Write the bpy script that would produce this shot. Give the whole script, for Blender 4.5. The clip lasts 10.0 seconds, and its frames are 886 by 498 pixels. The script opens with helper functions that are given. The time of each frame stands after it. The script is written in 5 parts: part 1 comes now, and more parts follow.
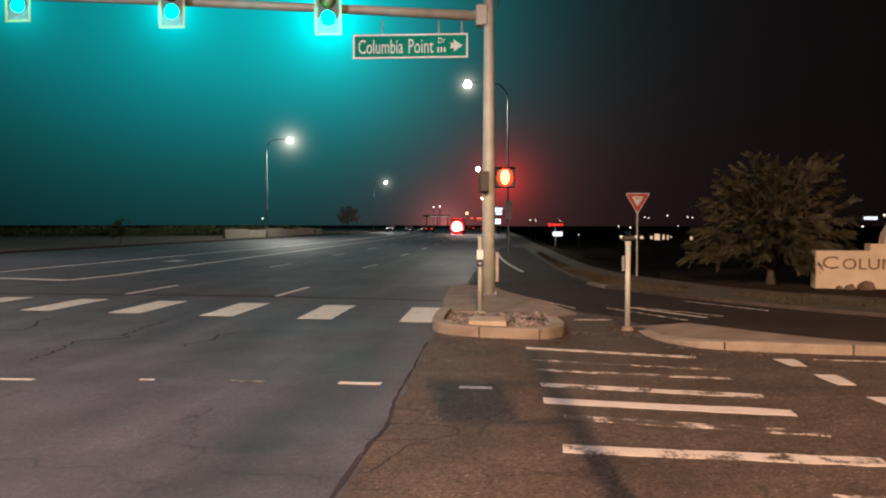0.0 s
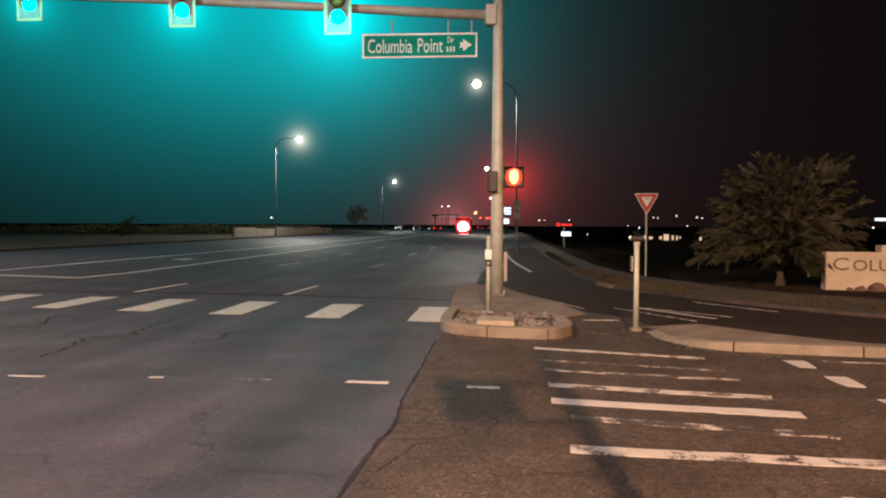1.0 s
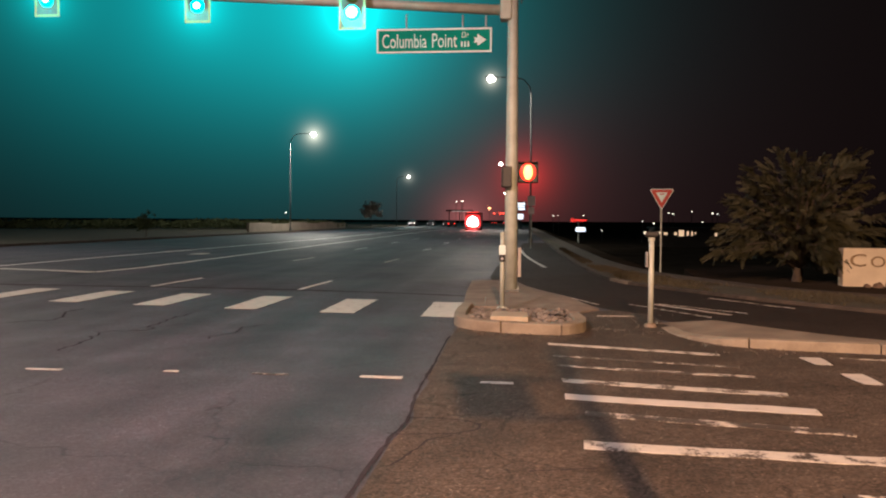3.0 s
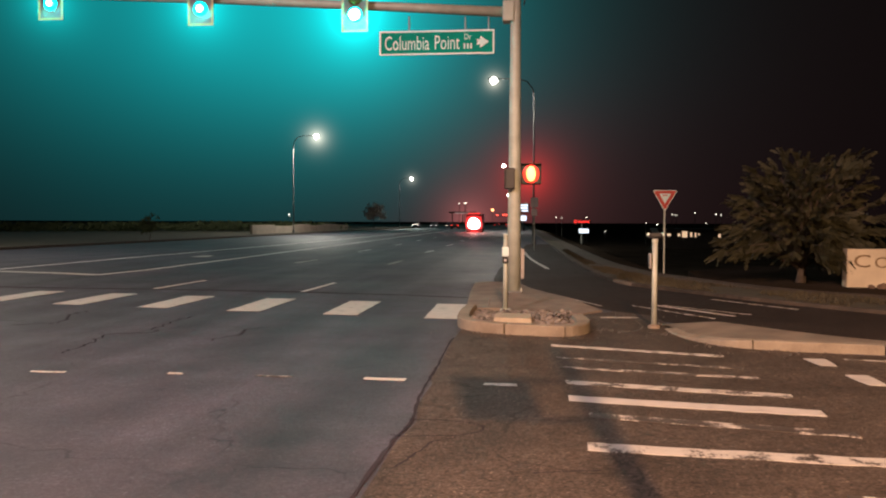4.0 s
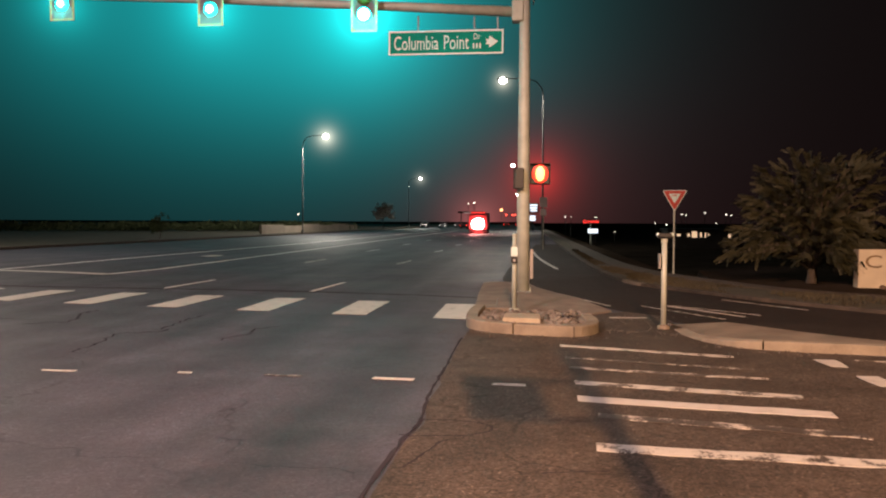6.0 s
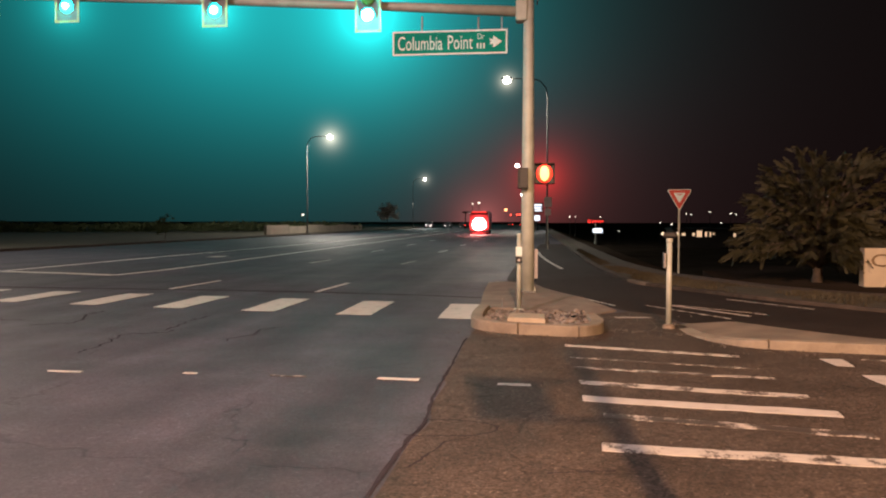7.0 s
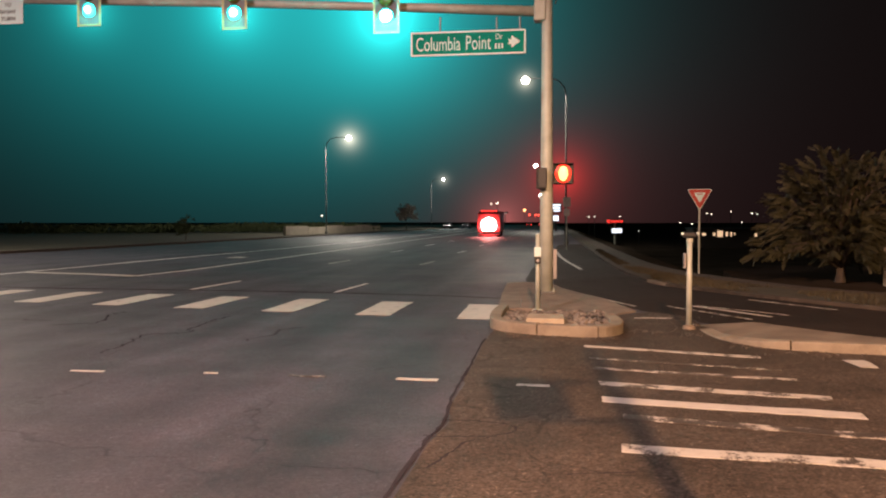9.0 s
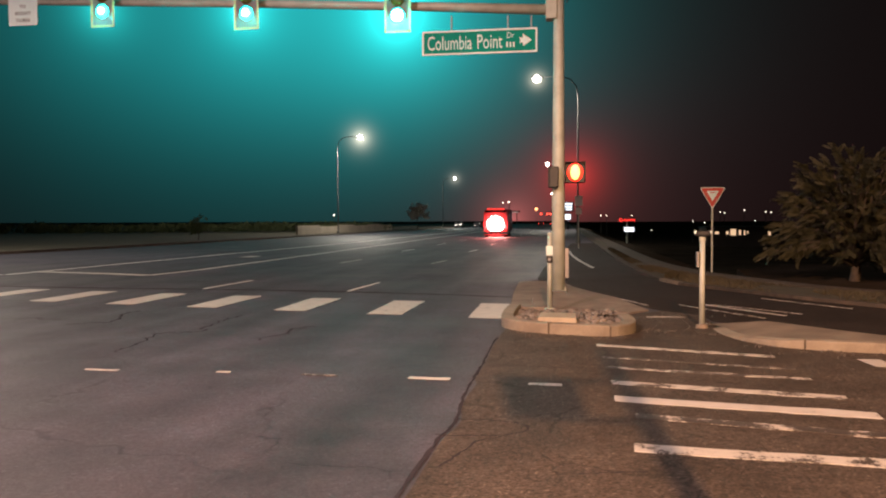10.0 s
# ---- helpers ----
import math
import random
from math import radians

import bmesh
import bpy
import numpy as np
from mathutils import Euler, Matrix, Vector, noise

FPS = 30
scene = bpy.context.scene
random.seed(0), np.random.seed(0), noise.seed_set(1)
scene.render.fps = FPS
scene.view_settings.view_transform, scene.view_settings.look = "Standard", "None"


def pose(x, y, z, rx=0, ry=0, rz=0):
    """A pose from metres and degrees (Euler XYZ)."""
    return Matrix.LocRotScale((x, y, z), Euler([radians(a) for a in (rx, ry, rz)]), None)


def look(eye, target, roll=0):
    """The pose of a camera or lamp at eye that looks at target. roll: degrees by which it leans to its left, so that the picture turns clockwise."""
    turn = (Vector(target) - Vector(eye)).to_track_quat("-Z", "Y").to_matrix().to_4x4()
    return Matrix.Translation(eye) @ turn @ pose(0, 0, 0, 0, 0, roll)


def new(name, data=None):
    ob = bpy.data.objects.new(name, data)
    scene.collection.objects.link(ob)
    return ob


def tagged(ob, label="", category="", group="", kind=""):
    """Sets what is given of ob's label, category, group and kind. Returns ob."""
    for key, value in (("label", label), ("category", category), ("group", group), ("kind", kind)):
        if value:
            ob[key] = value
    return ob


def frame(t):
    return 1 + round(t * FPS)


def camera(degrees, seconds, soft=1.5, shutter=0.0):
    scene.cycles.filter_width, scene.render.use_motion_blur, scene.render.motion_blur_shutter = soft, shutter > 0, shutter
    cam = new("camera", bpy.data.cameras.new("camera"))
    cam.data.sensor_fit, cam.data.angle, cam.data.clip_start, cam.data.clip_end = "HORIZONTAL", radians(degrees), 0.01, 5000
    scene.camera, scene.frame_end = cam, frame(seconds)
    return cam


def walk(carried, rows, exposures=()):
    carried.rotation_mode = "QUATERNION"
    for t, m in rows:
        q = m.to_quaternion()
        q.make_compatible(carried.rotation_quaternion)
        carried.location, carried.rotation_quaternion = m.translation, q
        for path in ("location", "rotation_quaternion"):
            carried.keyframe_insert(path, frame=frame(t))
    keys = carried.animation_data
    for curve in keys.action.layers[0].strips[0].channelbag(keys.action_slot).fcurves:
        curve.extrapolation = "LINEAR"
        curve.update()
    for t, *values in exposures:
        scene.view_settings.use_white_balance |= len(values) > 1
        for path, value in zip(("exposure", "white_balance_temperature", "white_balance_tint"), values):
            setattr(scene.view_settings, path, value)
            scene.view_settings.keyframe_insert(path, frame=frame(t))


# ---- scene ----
# Camera: held still at a street corner, panning slowly to the left.
cam = camera(59.02, 10.0, soft=2.1)
EYE = (0.0, 0.0, 1.68)
PATH = [  # seconds, yaw to the left of the road, pitch, roll (degrees)
    (0.0, 3.841, -1.759, 0.0), (0.5, 4.06, -1.698, 0.206), (1.0, 4.454, -1.796, 0.245),
    (1.5, 4.966, -1.992, 0.249), (2.0, 5.269, -2.162, 0.239), (2.5, 5.366, -2.188, 0.329),
    (4.0, 5.698, -2.014, 0.197), (4.5, 5.789, -2.069, 0.087), (5.0, 5.991, -2.105, 0.126),
    (5.5, 6.186, -2.036, 0.24), (7.0, 6.678, -2.018, 0.068), (7.5, 6.884, -2.187, -0.036),
    (8.0, 7.109, -2.161, -0.096), (8.5, 7.483, -2.053, -0.039), (9.0, 8.035, -1.983, -0.073),
    (9.5, 8.527, -1.98, -0.192), (10.0, 8.889, -2.051, -0.196)]


def aimed(yaw, pitch, roll):
    a, b = radians(yaw), radians(pitch)
    ahead = Vector((-math.sin(a) * math.cos(b), math.cos(a) * math.cos(b), math.sin(b)))
    return look(EYE, Vector(EYE) + ahead * 10, roll)


walk(cam, [(t, aimed(y, p, r)) for t, y, p, r in PATH],
     exposures=[(0.0, 0.08, 6330, 10), (5.0, 0.10, 6530, 11.5), (10.0, 0.16, 6800, 14)])

# ---- night sky: dark, with the lights' lens glare painted into its colour ----
world = bpy.data.worlds.new("night_sky")
scene.world = world
world.use_nodes = True
wn, wl = world.node_tree.nodes, world.node_tree.links
wn.clear()


def math_node(tree, op, a, b=None):
    n = tree.nodes.new("ShaderNodeMath")
    n.operation = op
    for i, v in enumerate((a, b)):
        if v is None:
            continue
        if isinstance(v, (int, float)):
            n.inputs[i].default_value = v
        else:
            tree.links.new(v, n.inputs[i])
    return n.outputs[0]


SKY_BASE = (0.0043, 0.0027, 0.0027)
SKY_GLARE = [  # way of each glare lobe, its breadth in radians, its colour; teal glare thins towards the ground
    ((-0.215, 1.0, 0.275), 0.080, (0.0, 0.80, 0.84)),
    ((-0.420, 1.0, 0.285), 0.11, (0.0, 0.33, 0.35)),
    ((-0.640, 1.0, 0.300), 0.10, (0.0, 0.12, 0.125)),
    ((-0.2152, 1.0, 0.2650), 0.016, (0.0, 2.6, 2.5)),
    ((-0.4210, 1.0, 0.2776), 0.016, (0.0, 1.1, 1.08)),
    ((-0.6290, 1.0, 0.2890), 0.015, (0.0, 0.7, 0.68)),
    # Red lobes paint glare around the fire engine and the pedestrian signal.
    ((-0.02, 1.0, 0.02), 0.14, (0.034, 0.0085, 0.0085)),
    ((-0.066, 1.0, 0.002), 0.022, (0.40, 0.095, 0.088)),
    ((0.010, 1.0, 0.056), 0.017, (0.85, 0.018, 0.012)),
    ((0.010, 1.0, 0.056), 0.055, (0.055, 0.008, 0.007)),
    # White lobes paint halos behind the three visible street lamps.
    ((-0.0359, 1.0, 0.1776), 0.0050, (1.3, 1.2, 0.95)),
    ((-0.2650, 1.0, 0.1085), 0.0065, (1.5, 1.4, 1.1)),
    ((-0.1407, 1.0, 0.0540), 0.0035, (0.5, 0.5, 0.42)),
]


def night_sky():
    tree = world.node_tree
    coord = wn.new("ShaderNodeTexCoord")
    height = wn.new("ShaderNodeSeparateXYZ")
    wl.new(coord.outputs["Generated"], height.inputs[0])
    # Teal glare is dimmed low down so dark trees stand out less.
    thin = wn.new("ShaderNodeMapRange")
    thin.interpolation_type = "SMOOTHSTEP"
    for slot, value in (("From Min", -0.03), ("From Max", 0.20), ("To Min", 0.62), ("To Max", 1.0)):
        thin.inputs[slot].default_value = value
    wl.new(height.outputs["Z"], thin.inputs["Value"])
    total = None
    for way, breadth, colour in SKY_GLARE:
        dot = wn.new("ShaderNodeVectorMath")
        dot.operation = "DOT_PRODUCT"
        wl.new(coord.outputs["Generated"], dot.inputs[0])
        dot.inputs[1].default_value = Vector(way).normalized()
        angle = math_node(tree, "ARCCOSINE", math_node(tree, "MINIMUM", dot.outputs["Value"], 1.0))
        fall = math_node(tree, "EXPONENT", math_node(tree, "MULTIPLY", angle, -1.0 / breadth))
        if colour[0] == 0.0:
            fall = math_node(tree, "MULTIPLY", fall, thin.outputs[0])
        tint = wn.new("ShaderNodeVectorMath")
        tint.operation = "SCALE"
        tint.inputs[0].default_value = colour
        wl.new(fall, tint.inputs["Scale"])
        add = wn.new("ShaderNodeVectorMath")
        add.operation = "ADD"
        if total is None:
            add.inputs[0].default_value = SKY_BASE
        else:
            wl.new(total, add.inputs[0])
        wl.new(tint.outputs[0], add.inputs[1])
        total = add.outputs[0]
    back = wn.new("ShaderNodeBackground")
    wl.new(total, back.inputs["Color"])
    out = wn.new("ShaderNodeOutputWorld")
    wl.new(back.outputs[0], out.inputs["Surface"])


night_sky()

# Street lamps: foot, way of the arm, light's power and colour.
LAMP_COOL, LAMP_WARM, LAMP_PINK = (1.0, 0.93, 0.80), (1.0, 0.55, 0.29), (1.0, 0.69, 0.69)
STREET_LAMPS = [
    ((0.90, 58.5, 0.0), (-1, 0), 3300.0, LAMP_COOL), ((-28.6, 96.5, 0.13), (1, 0), 8500.0, LAMP_COOL),
    ((-30.3, 194.0, 0.13), (1, 0), 5000.0, LAMP_COOL), ((-0.3, 147.0, 0.0), (-1, 0), 5000.0, LAMP_COOL),
    ((-1.7, 243.0, 0.0), (-1, 0), 0.0, LAMP_COOL), ((-2.2, 310.0, 0.0), (-1, 0), 0.0, LAMP_COOL),
    # The last three stand out of view, added to light road and lawn.
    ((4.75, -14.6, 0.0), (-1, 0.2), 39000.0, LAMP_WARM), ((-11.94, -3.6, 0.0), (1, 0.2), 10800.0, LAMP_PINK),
    ((-32.5, 31.0, 0.13), (1, -0.3), 6000.0, LAMP_COOL)]


# ---- materials ----
def mat(name, c1, c2=None, scale=6.0, fine=60.0, fine_mix=0.25, rough=0.7, metal=0.0, bump=0.0, bump_scale=None,
        glow=None, strength=0.0, per_object=0.0, specular=0.5):
    """A procedural surface: two tones at a large scale, grain at a fine one, relief and gloss that vary with them."""
    m = bpy.data.materials.new(name)
    m.use_nodes = True
    t = m.node_tree
    n, l = t.nodes, t.links
    b = n["Principled BSDF"]
    c2 = c2 or tuple(0.75 * v for v in c1)
    co = n.new("ShaderNodeTexCoord")
    big, small = n.new("ShaderNodeTexNoise"), n.new("ShaderNodeTexNoise")
    big.inputs["Scale"].default_value, big.inputs["Detail"].default_value = scale, 5
    small.inputs["Scale"].default_value, small.inputs["Detail"].default_value = fine, 3
    for x in (big, small):
        l.new(co.outputs["Object"], x.inputs["Vector"])
    ramp = n.new("ShaderNodeValToRGB")
    ramp.color_ramp.elements[0].position, ramp.color_ramp.elements[1].position = 0.32, 0.68
    ramp.color_ramp.elements[0].color, ramp.color_ramp.elements[1].color = (*c2, 1), (*c1, 1)
    l.new(big.outputs["Fac"], ramp.inputs["Fac"])
    grain = math_node(t, "MULTIPLY_ADD", small.outputs["Fac"], 2 * fine_mix)
    grain.node.inputs[2].default_value = 1.0 - fine_mix
    if per_object:
        info = n.new("ShaderNodeObjectInfo")
        shade = math_node(t, "MULTIPLY_ADD", info.outputs["Random"], per_object)
        shade.node.inputs[2].default_value = 1.0 - per_object / 2
        grain = math_node(t, "MULTIPLY", grain, shade)
    mul = n.new("ShaderNodeVectorMath")
    mul.operation = "SCALE"
    l.new(ramp.outputs["Color"], mul.inputs[0])
    l.new(grain, mul.inputs["Scale"])
    l.new(mul.outputs[0], b.inputs["Base Color"])
    r = math_node(t, "MULTIPLY_ADD", big.outputs["Fac"], 0.2)
    r.node.inputs[2].default_value = max(rough - 0.1, 0.02)
    l.new(r, b.inputs["Roughness"])
    b.inputs["Metallic"].default_value = metal
    b.inputs["Specular IOR Level"].default_value = specular
    if bump:
        bn = n.new("ShaderNodeBump")
        bn.inputs["Strength"].default_value, bn.inputs["Distance"].default_value = bump, 0.01
        src = small
        if bump_scale:
            src = n.new("ShaderNodeTexNoise")
            src.inputs["Scale"].default_value, src.inputs["Detail"].default_value = bump_scale, 4
            l.new(co.outputs["Object"], src.inputs["Vector"])
        l.new(src.outputs["Fac"], bn.inputs["Height"])
        l.new(bn.outputs[0], b.inputs["Normal"])
    if glow:
        b.inputs["Emission Color"].default_value = (*glow, 1)
        b.inputs["Emission Strength"].default_value = strength
    return m


def asphalt(name, tone, dark, speck, rough, cracks=0.0, tracks=0.0, gloss=0.3):
    """Asphalt: stone specks, broad worn tones and fine cracks."""
    m = bpy.data.materials.new(name)
    m.use_nodes = True
    t = m.node_tree
    n, l = t.nodes, t.links
    b = n["Principled BSDF"]
    co = n.new("ShaderNodeTexCoord")

    def noise_at(scale, detail=4, vec=None):
        x = n.new("ShaderNodeTexNoise")
        x.inputs["Scale"].default_value, x.inputs["Detail"].default_value = scale, detail
        l.new(vec or co.outputs["Object"], x.inputs["Vector"])
        return x.outputs["Fac"]

    def stretch(v, lo, hi):
        x = n.new("ShaderNodeMapRange")
        x.inputs["From Min"].default_value, x.inputs["From Max"].default_value = lo, hi
        l.new(v, x.inputs["Value"])
        return x.outputs[0]

    broad = stretch(noise_at(0.35, 5), 0.3, 0.7)
    mid = stretch(noise_at(3.0, 4), 0.25, 0.75)
    ramp = n.new("ShaderNodeMix")
    ramp.data_type = "RGBA"
    ramp.inputs["A"].default_value, ramp.inputs["B"].default_value = (*dark, 1), (*tone, 1)
    l.new(math_node(t, "ADD", math_node(t, "MULTIPLY", broad, 0.55), math_node(t, "MULTIPLY", mid, 0.45)), ramp.inputs["Factor"])
    vor = n.new("ShaderNodeTexVoronoi")
    vor.inputs["Scale"].default_value = 60.0
    l.new(co.outputs["Object"], vor.inputs["Vector"])
    bright = n.new("ShaderNodeSeparateColor")
    l.new(vor.outputs["Color"], bright.inputs[0])
    grain = math_node(t, "MULTIPLY_ADD", bright.outputs[0], speck)
    grain.node.inputs[2].default_value = 1.0 - speck * 0.5
    fine = stretch(noise_at(40.0, 3), 0.2, 0.8)
    clump = stretch(noise_at(14.0, 3), 0.3, 0.7)
    grain = math_node(t, "MULTIPLY", grain, math_node(t, "ADD", math_node(t, "MULTIPLY", fine, speck * 0.8), 1.0 - speck * 0.4))
    grain = math_node(t, "MULTIPLY", grain, math_node(t, "ADD", math_node(t, "MULTIPLY", clump, speck * 0.45), 1.0 - speck * 0.22))
    pale = math_node(t, "MULTIPLY_ADD", stretch(bright.outputs[1], 0.955, 0.975), speck * 0.9)
    pale.node.inputs[2].default_value = 1.0
    grain = math_node(t, "MULTIPLY", grain, pale)
    patch = math_node(t, "MULTIPLY_ADD", stretch(noise_at(1.4, 6), 0.36, 0.64), 0.42 * speck)
    patch.node.inputs[2].default_value = 1.0 - 0.21 * speck
    grain = math_node(t, "MULTIPLY", grain, patch)
    height = grain
    if tracks:
        sep = n.new("ShaderNodeSeparateXYZ")
        l.new(co.outputs["Object"], sep.inputs[0])
        lane = math_node(t, "SINE", math_node(t, "MULTIPLY", math_node(t, "ADD", sep.outputs["X"], 0.4), 2 * math.pi / 1.87))
        soft = math_node(t, "MULTIPLY", math_node(t, "ADD", lane, 1.0), tracks * 0.5)
        grain = math_node(t, "MULTIPLY", grain, math_node(t, "SUBTRACT", 1.0, math_node(t, "MULTIPLY", soft, mid)))
        drawn = n.new("ShaderNodeVectorMath")
        drawn.operation = "MULTIPLY"
        l.new(co.outputs["Object"], drawn.inputs[0])
        drawn.inputs[1].default_value = (1.5, 0.10, 1.0)
        smear = stretch(noise_at(1.0, 5, drawn.outputs[0]), 0.33, 0.68)
        blot = stretch(noise_at(0.9, 6), 0.35, 0.65)
        worn = math_node(t, "MULTIPLY_ADD", math_node(t, "ADD", math_node(t, "MULTIPLY", smear, 0.6), math_node(t, "MULTIPLY", blot, 0.4)), 0.70)
        worn.node.inputs[2].default_value = 0.64
        grain = math_node(t, "MULTIPLY", grain, worn)
    if cracks:
        warp = n.new("ShaderNodeTexNoise")
        warp.inputs["Scale"].default_value = 2.2
        l.new(co.outputs["Object"], warp.inputs["Vector"])
        mix = n.new("ShaderNodeVectorMath")
        mix.operation = "MULTIPLY_ADD"
        l.new(warp.outputs["Color"], mix.inputs[0])
        mix.inputs[1].default_value = (0.5, 0.5, 0.5)
        l.new(co.outputs["Object"], mix.inputs[2])
        web = n.new("ShaderNodeTexVoronoi")
        web.feature = "DISTANCE_TO_EDGE"
        web.inputs["Scale"].default_value = cracks
        l.new(mix.outputs[0], web.inputs["Vector"])
        line = stretch(web.outputs["Distance"], 0.0, 0.022 * min(1.0, cracks) ** 1.2)
        where = stretch(noise_at(0.8, 3), 0.42, 0.58)
        keep = math_node(t, "MAXIMUM", line, where)
        grain = math_node(t, "MULTIPLY", grain, math_node(t, "MULTIPLY_ADD", keep, 0.5))
        grain.node.inputs[1].links[0].from_node.inputs[2].default_value = 0.5
        height = math_node(t, "MULTIPLY", height, keep)
    mul = n.new("ShaderNodeVectorMath")
    mul.operation = "SCALE"
    l.new(ramp.outputs["Result"], mul.inputs[0])
    l.new(grain, mul.inputs["Scale"])
    l.new(mul.outputs[0], b.inputs["Base Color"])
    b.inputs["Specular IOR Level"].default_value = gloss
    rr = math_node(t, "MULTIPLY_ADD", broad, 0.16)
    rr.node.inputs[2].default_value = rough
    l.new(rr, b.inputs["Roughness"])
    bn = n.new("ShaderNodeBump")
    bn.inputs["Strength"].default_value, bn.inputs["Distance"].default_value = 0.45, 0.006
    l.new(height, bn.inputs["Height"])
    l.new(bn.outputs[0], b.inputs["Normal"])
    return m


def road_paint(name, colour, wear, under=(0.05, 0.045, 0.042)):
    """Thermoplastic paint, worn through to the asphalt in scuffs and specks."""
    m = bpy.data.materials.new(name)
    m.use_nodes = True
    t = m.node_tree
    n, l = t.nodes, t.links
    b = n["Principled BSDF"]
    co = n.new("ShaderNodeTexCoord")
    a, c = n.new("ShaderNodeTexNoise"), n.new("ShaderNodeTexNoise")
    a.inputs["Scale"].default_value, a.inputs["Detail"].default_value = 5.0, 6
    c.inputs["Scale"].default_value, c.inputs["Detail"].default_value = 42.0, 4
    for x in (a, c):
        l.new(co.outputs["Object"], x.inputs["Vector"])
    s = math_node(t, "ADD", math_node(t, "MULTIPLY", a.outputs["Fac"], 0.65), math_node(t, "MULTIPLY", c.outputs["Fac"], 0.35))
    mr = n.new("ShaderNodeMapRange")
    mr.inputs["From Min"].default_value, mr.inputs["From Max"].default_value = wear - 0.03, wear + 0.04
    l.new(s, mr.inputs["Value"])
    mix = n.new("ShaderNodeMix")
    mix.data_type = "RGBA"
    mix.inputs["A"].default_value, mix.inputs["B"].default_value = (*under, 1), (*colour, 1)
    l.new(mr.outputs[0], mix.inputs["Factor"])
    tone = math_node(t, "MULTIPLY_ADD", a.outputs["Fac"], 0.5)
    tone.node.inputs[2].default_value = 0.7
    mul = n.new("ShaderNodeVectorMath")
    mul.operation = "SCALE"
    l.new(mix.outputs["Result"], mul.inputs[0])
    l.new(tone, mul.inputs["Scale"])
    l.new(mul.outputs[0], b.inputs["Base Color"])
    b.inputs["Roughness"].default_value = 0.6
    bn = n.new("ShaderNodeBump")
    bn.inputs["Strength"].default_value, bn.inputs["Distance"].default_value = 0.4, 0.004
    l.new(s, bn.inputs["Height"])
    l.new(bn.outputs[0], b.inputs["Normal"])
    return m


ASPHALT = asphalt("smooth_asphalt", (0.085, 0.077, 0.103), (0.058, 0.049, 0.054), 0.5, 0.56, cracks=0.3, tracks=0.4)
ASPHALT_DARK = asphalt("dark_asphalt", (0.046, 0.035, 0.030), (0.029, 0.022, 0.019), 0.5, 0.7, cracks=0.5, gloss=0.1)
APRON = asphalt("coarse_asphalt", (0.094, 0.071, 0.055), (0.057, 0.043, 0.033), 0.95, 0.68, cracks=1.1)
CRACK = mat("crack_filler", (0.050, 0.043, 0.050), (0.034, 0.029, 0.034), 3, 50, 0.3, 0.9, bump=0.3, specular=0.1)
TAR = mat("tar", (0.056, 0.047, 0.051), (0.040, 0.033, 0.036), 3, 50, 0.3, 0.88, bump=0.3, specular=0.12)
PAINT = road_paint("white_road_paint", (0.60, 0.56, 0.51), 0.35)
LANE_PAINT = road_paint("bright_lane_paint", (0.82, 0.80, 0.76), 0.30)
PAINT_WORN = road_paint("worn_road_paint", (0.57, 0.53, 0.47), 0.44, (0.075, 0.06, 0.05))
PAINT_BARE = road_paint("flaking_road_paint", (0.56, 0.51, 0.45), 0.535, (0.075, 0.06, 0.05))
CONCRETE = mat("concrete", (0.255, 0.205, 0.155), (0.165, 0.132, 0.10), 2.2, 55, 0.2, 0.85, bump=0.35, bump_scale=70)
CONCRETE_DARK = mat("dirty_concrete", (0.27, 0.225, 0.185), (0.17, 0.14, 0.115), 2.5, 55, 0.25, 0.88, bump=0.4, bump_scale=60)
SIDE_CONCRETE = mat("dark_sidewalk_concrete", (0.092, 0.070, 0.054), (0.05, 0.039, 0.031), 1.6, 40, 0.25, 0.9, bump=0.4, bump_scale=60, per_object=0.2)
KERB_DARK = mat("dark_kerb", (0.075, 0.058, 0.045), (0.042, 0.033, 0.027), 1.6, 40, 0.25, 0.9, bump=0.4, bump_scale=60, per_object=0.5)
PAD = mat("pale_concrete", (0.50, 0.43, 0.32), (0.38, 0.32, 0.24), 4.0, 60, 0.2, 0.85, bump=0.3, bump_scale=60)
KERB = mat("kerb_concrete", (0.315, 0.27, 0.205), (0.205, 0.17, 0.13), 3.0, 60, 0.25, 0.85, bump=0.4, bump_scale=60, per_object=0.12)
STONE = mat("river_stone", (0.25, 0.22, 0.195), (0.11, 0.095, 0.082), 7, 60, 0.3, 0.7, bump=0.3, per_object=1.2)
STEEL = mat("galvanised_steel", (0.52, 0.56, 0.48), (0.40, 0.43, 0.37), 4, 45, 0.12, 0.55, metal=0.12, bump=0.08)
LAMP_STEEL = mat("dark_steel", (0.17, 0.18, 0.178), (0.13, 0.138, 0.135), 4, 45, 0.12, 0.6, metal=0.2)
ALU = mat("dull_aluminium", (0.50, 0.50, 0.50), (0.38, 0.38, 0.38), 5, 60, 0.1, 0.45, metal=0.6)
BLACK = mat("black_polycarbonate", (0.022, 0.022, 0.022), (0.014, 0.014, 0.014), 8, 90, 0.2, 0.5, bump=0.05)
GREY_PLATE = mat("grey_painted_plate", (0.62, 0.56, 0.54), (0.50, 0.45, 0.43), 4, 70, 0.1, 0.6)
PLATE_BLACK = mat("matt_black_aluminium", (0.20, 0.20, 0.20), (0.16, 0.16, 0.16), 6, 70, 0.2, 0.7)
YELLOW_TAPE = mat("yellow_reflective_tape", (0.55, 0.48, 0.24), (0.46, 0.40, 0.2), 8, 70, 0.1, 0.5)
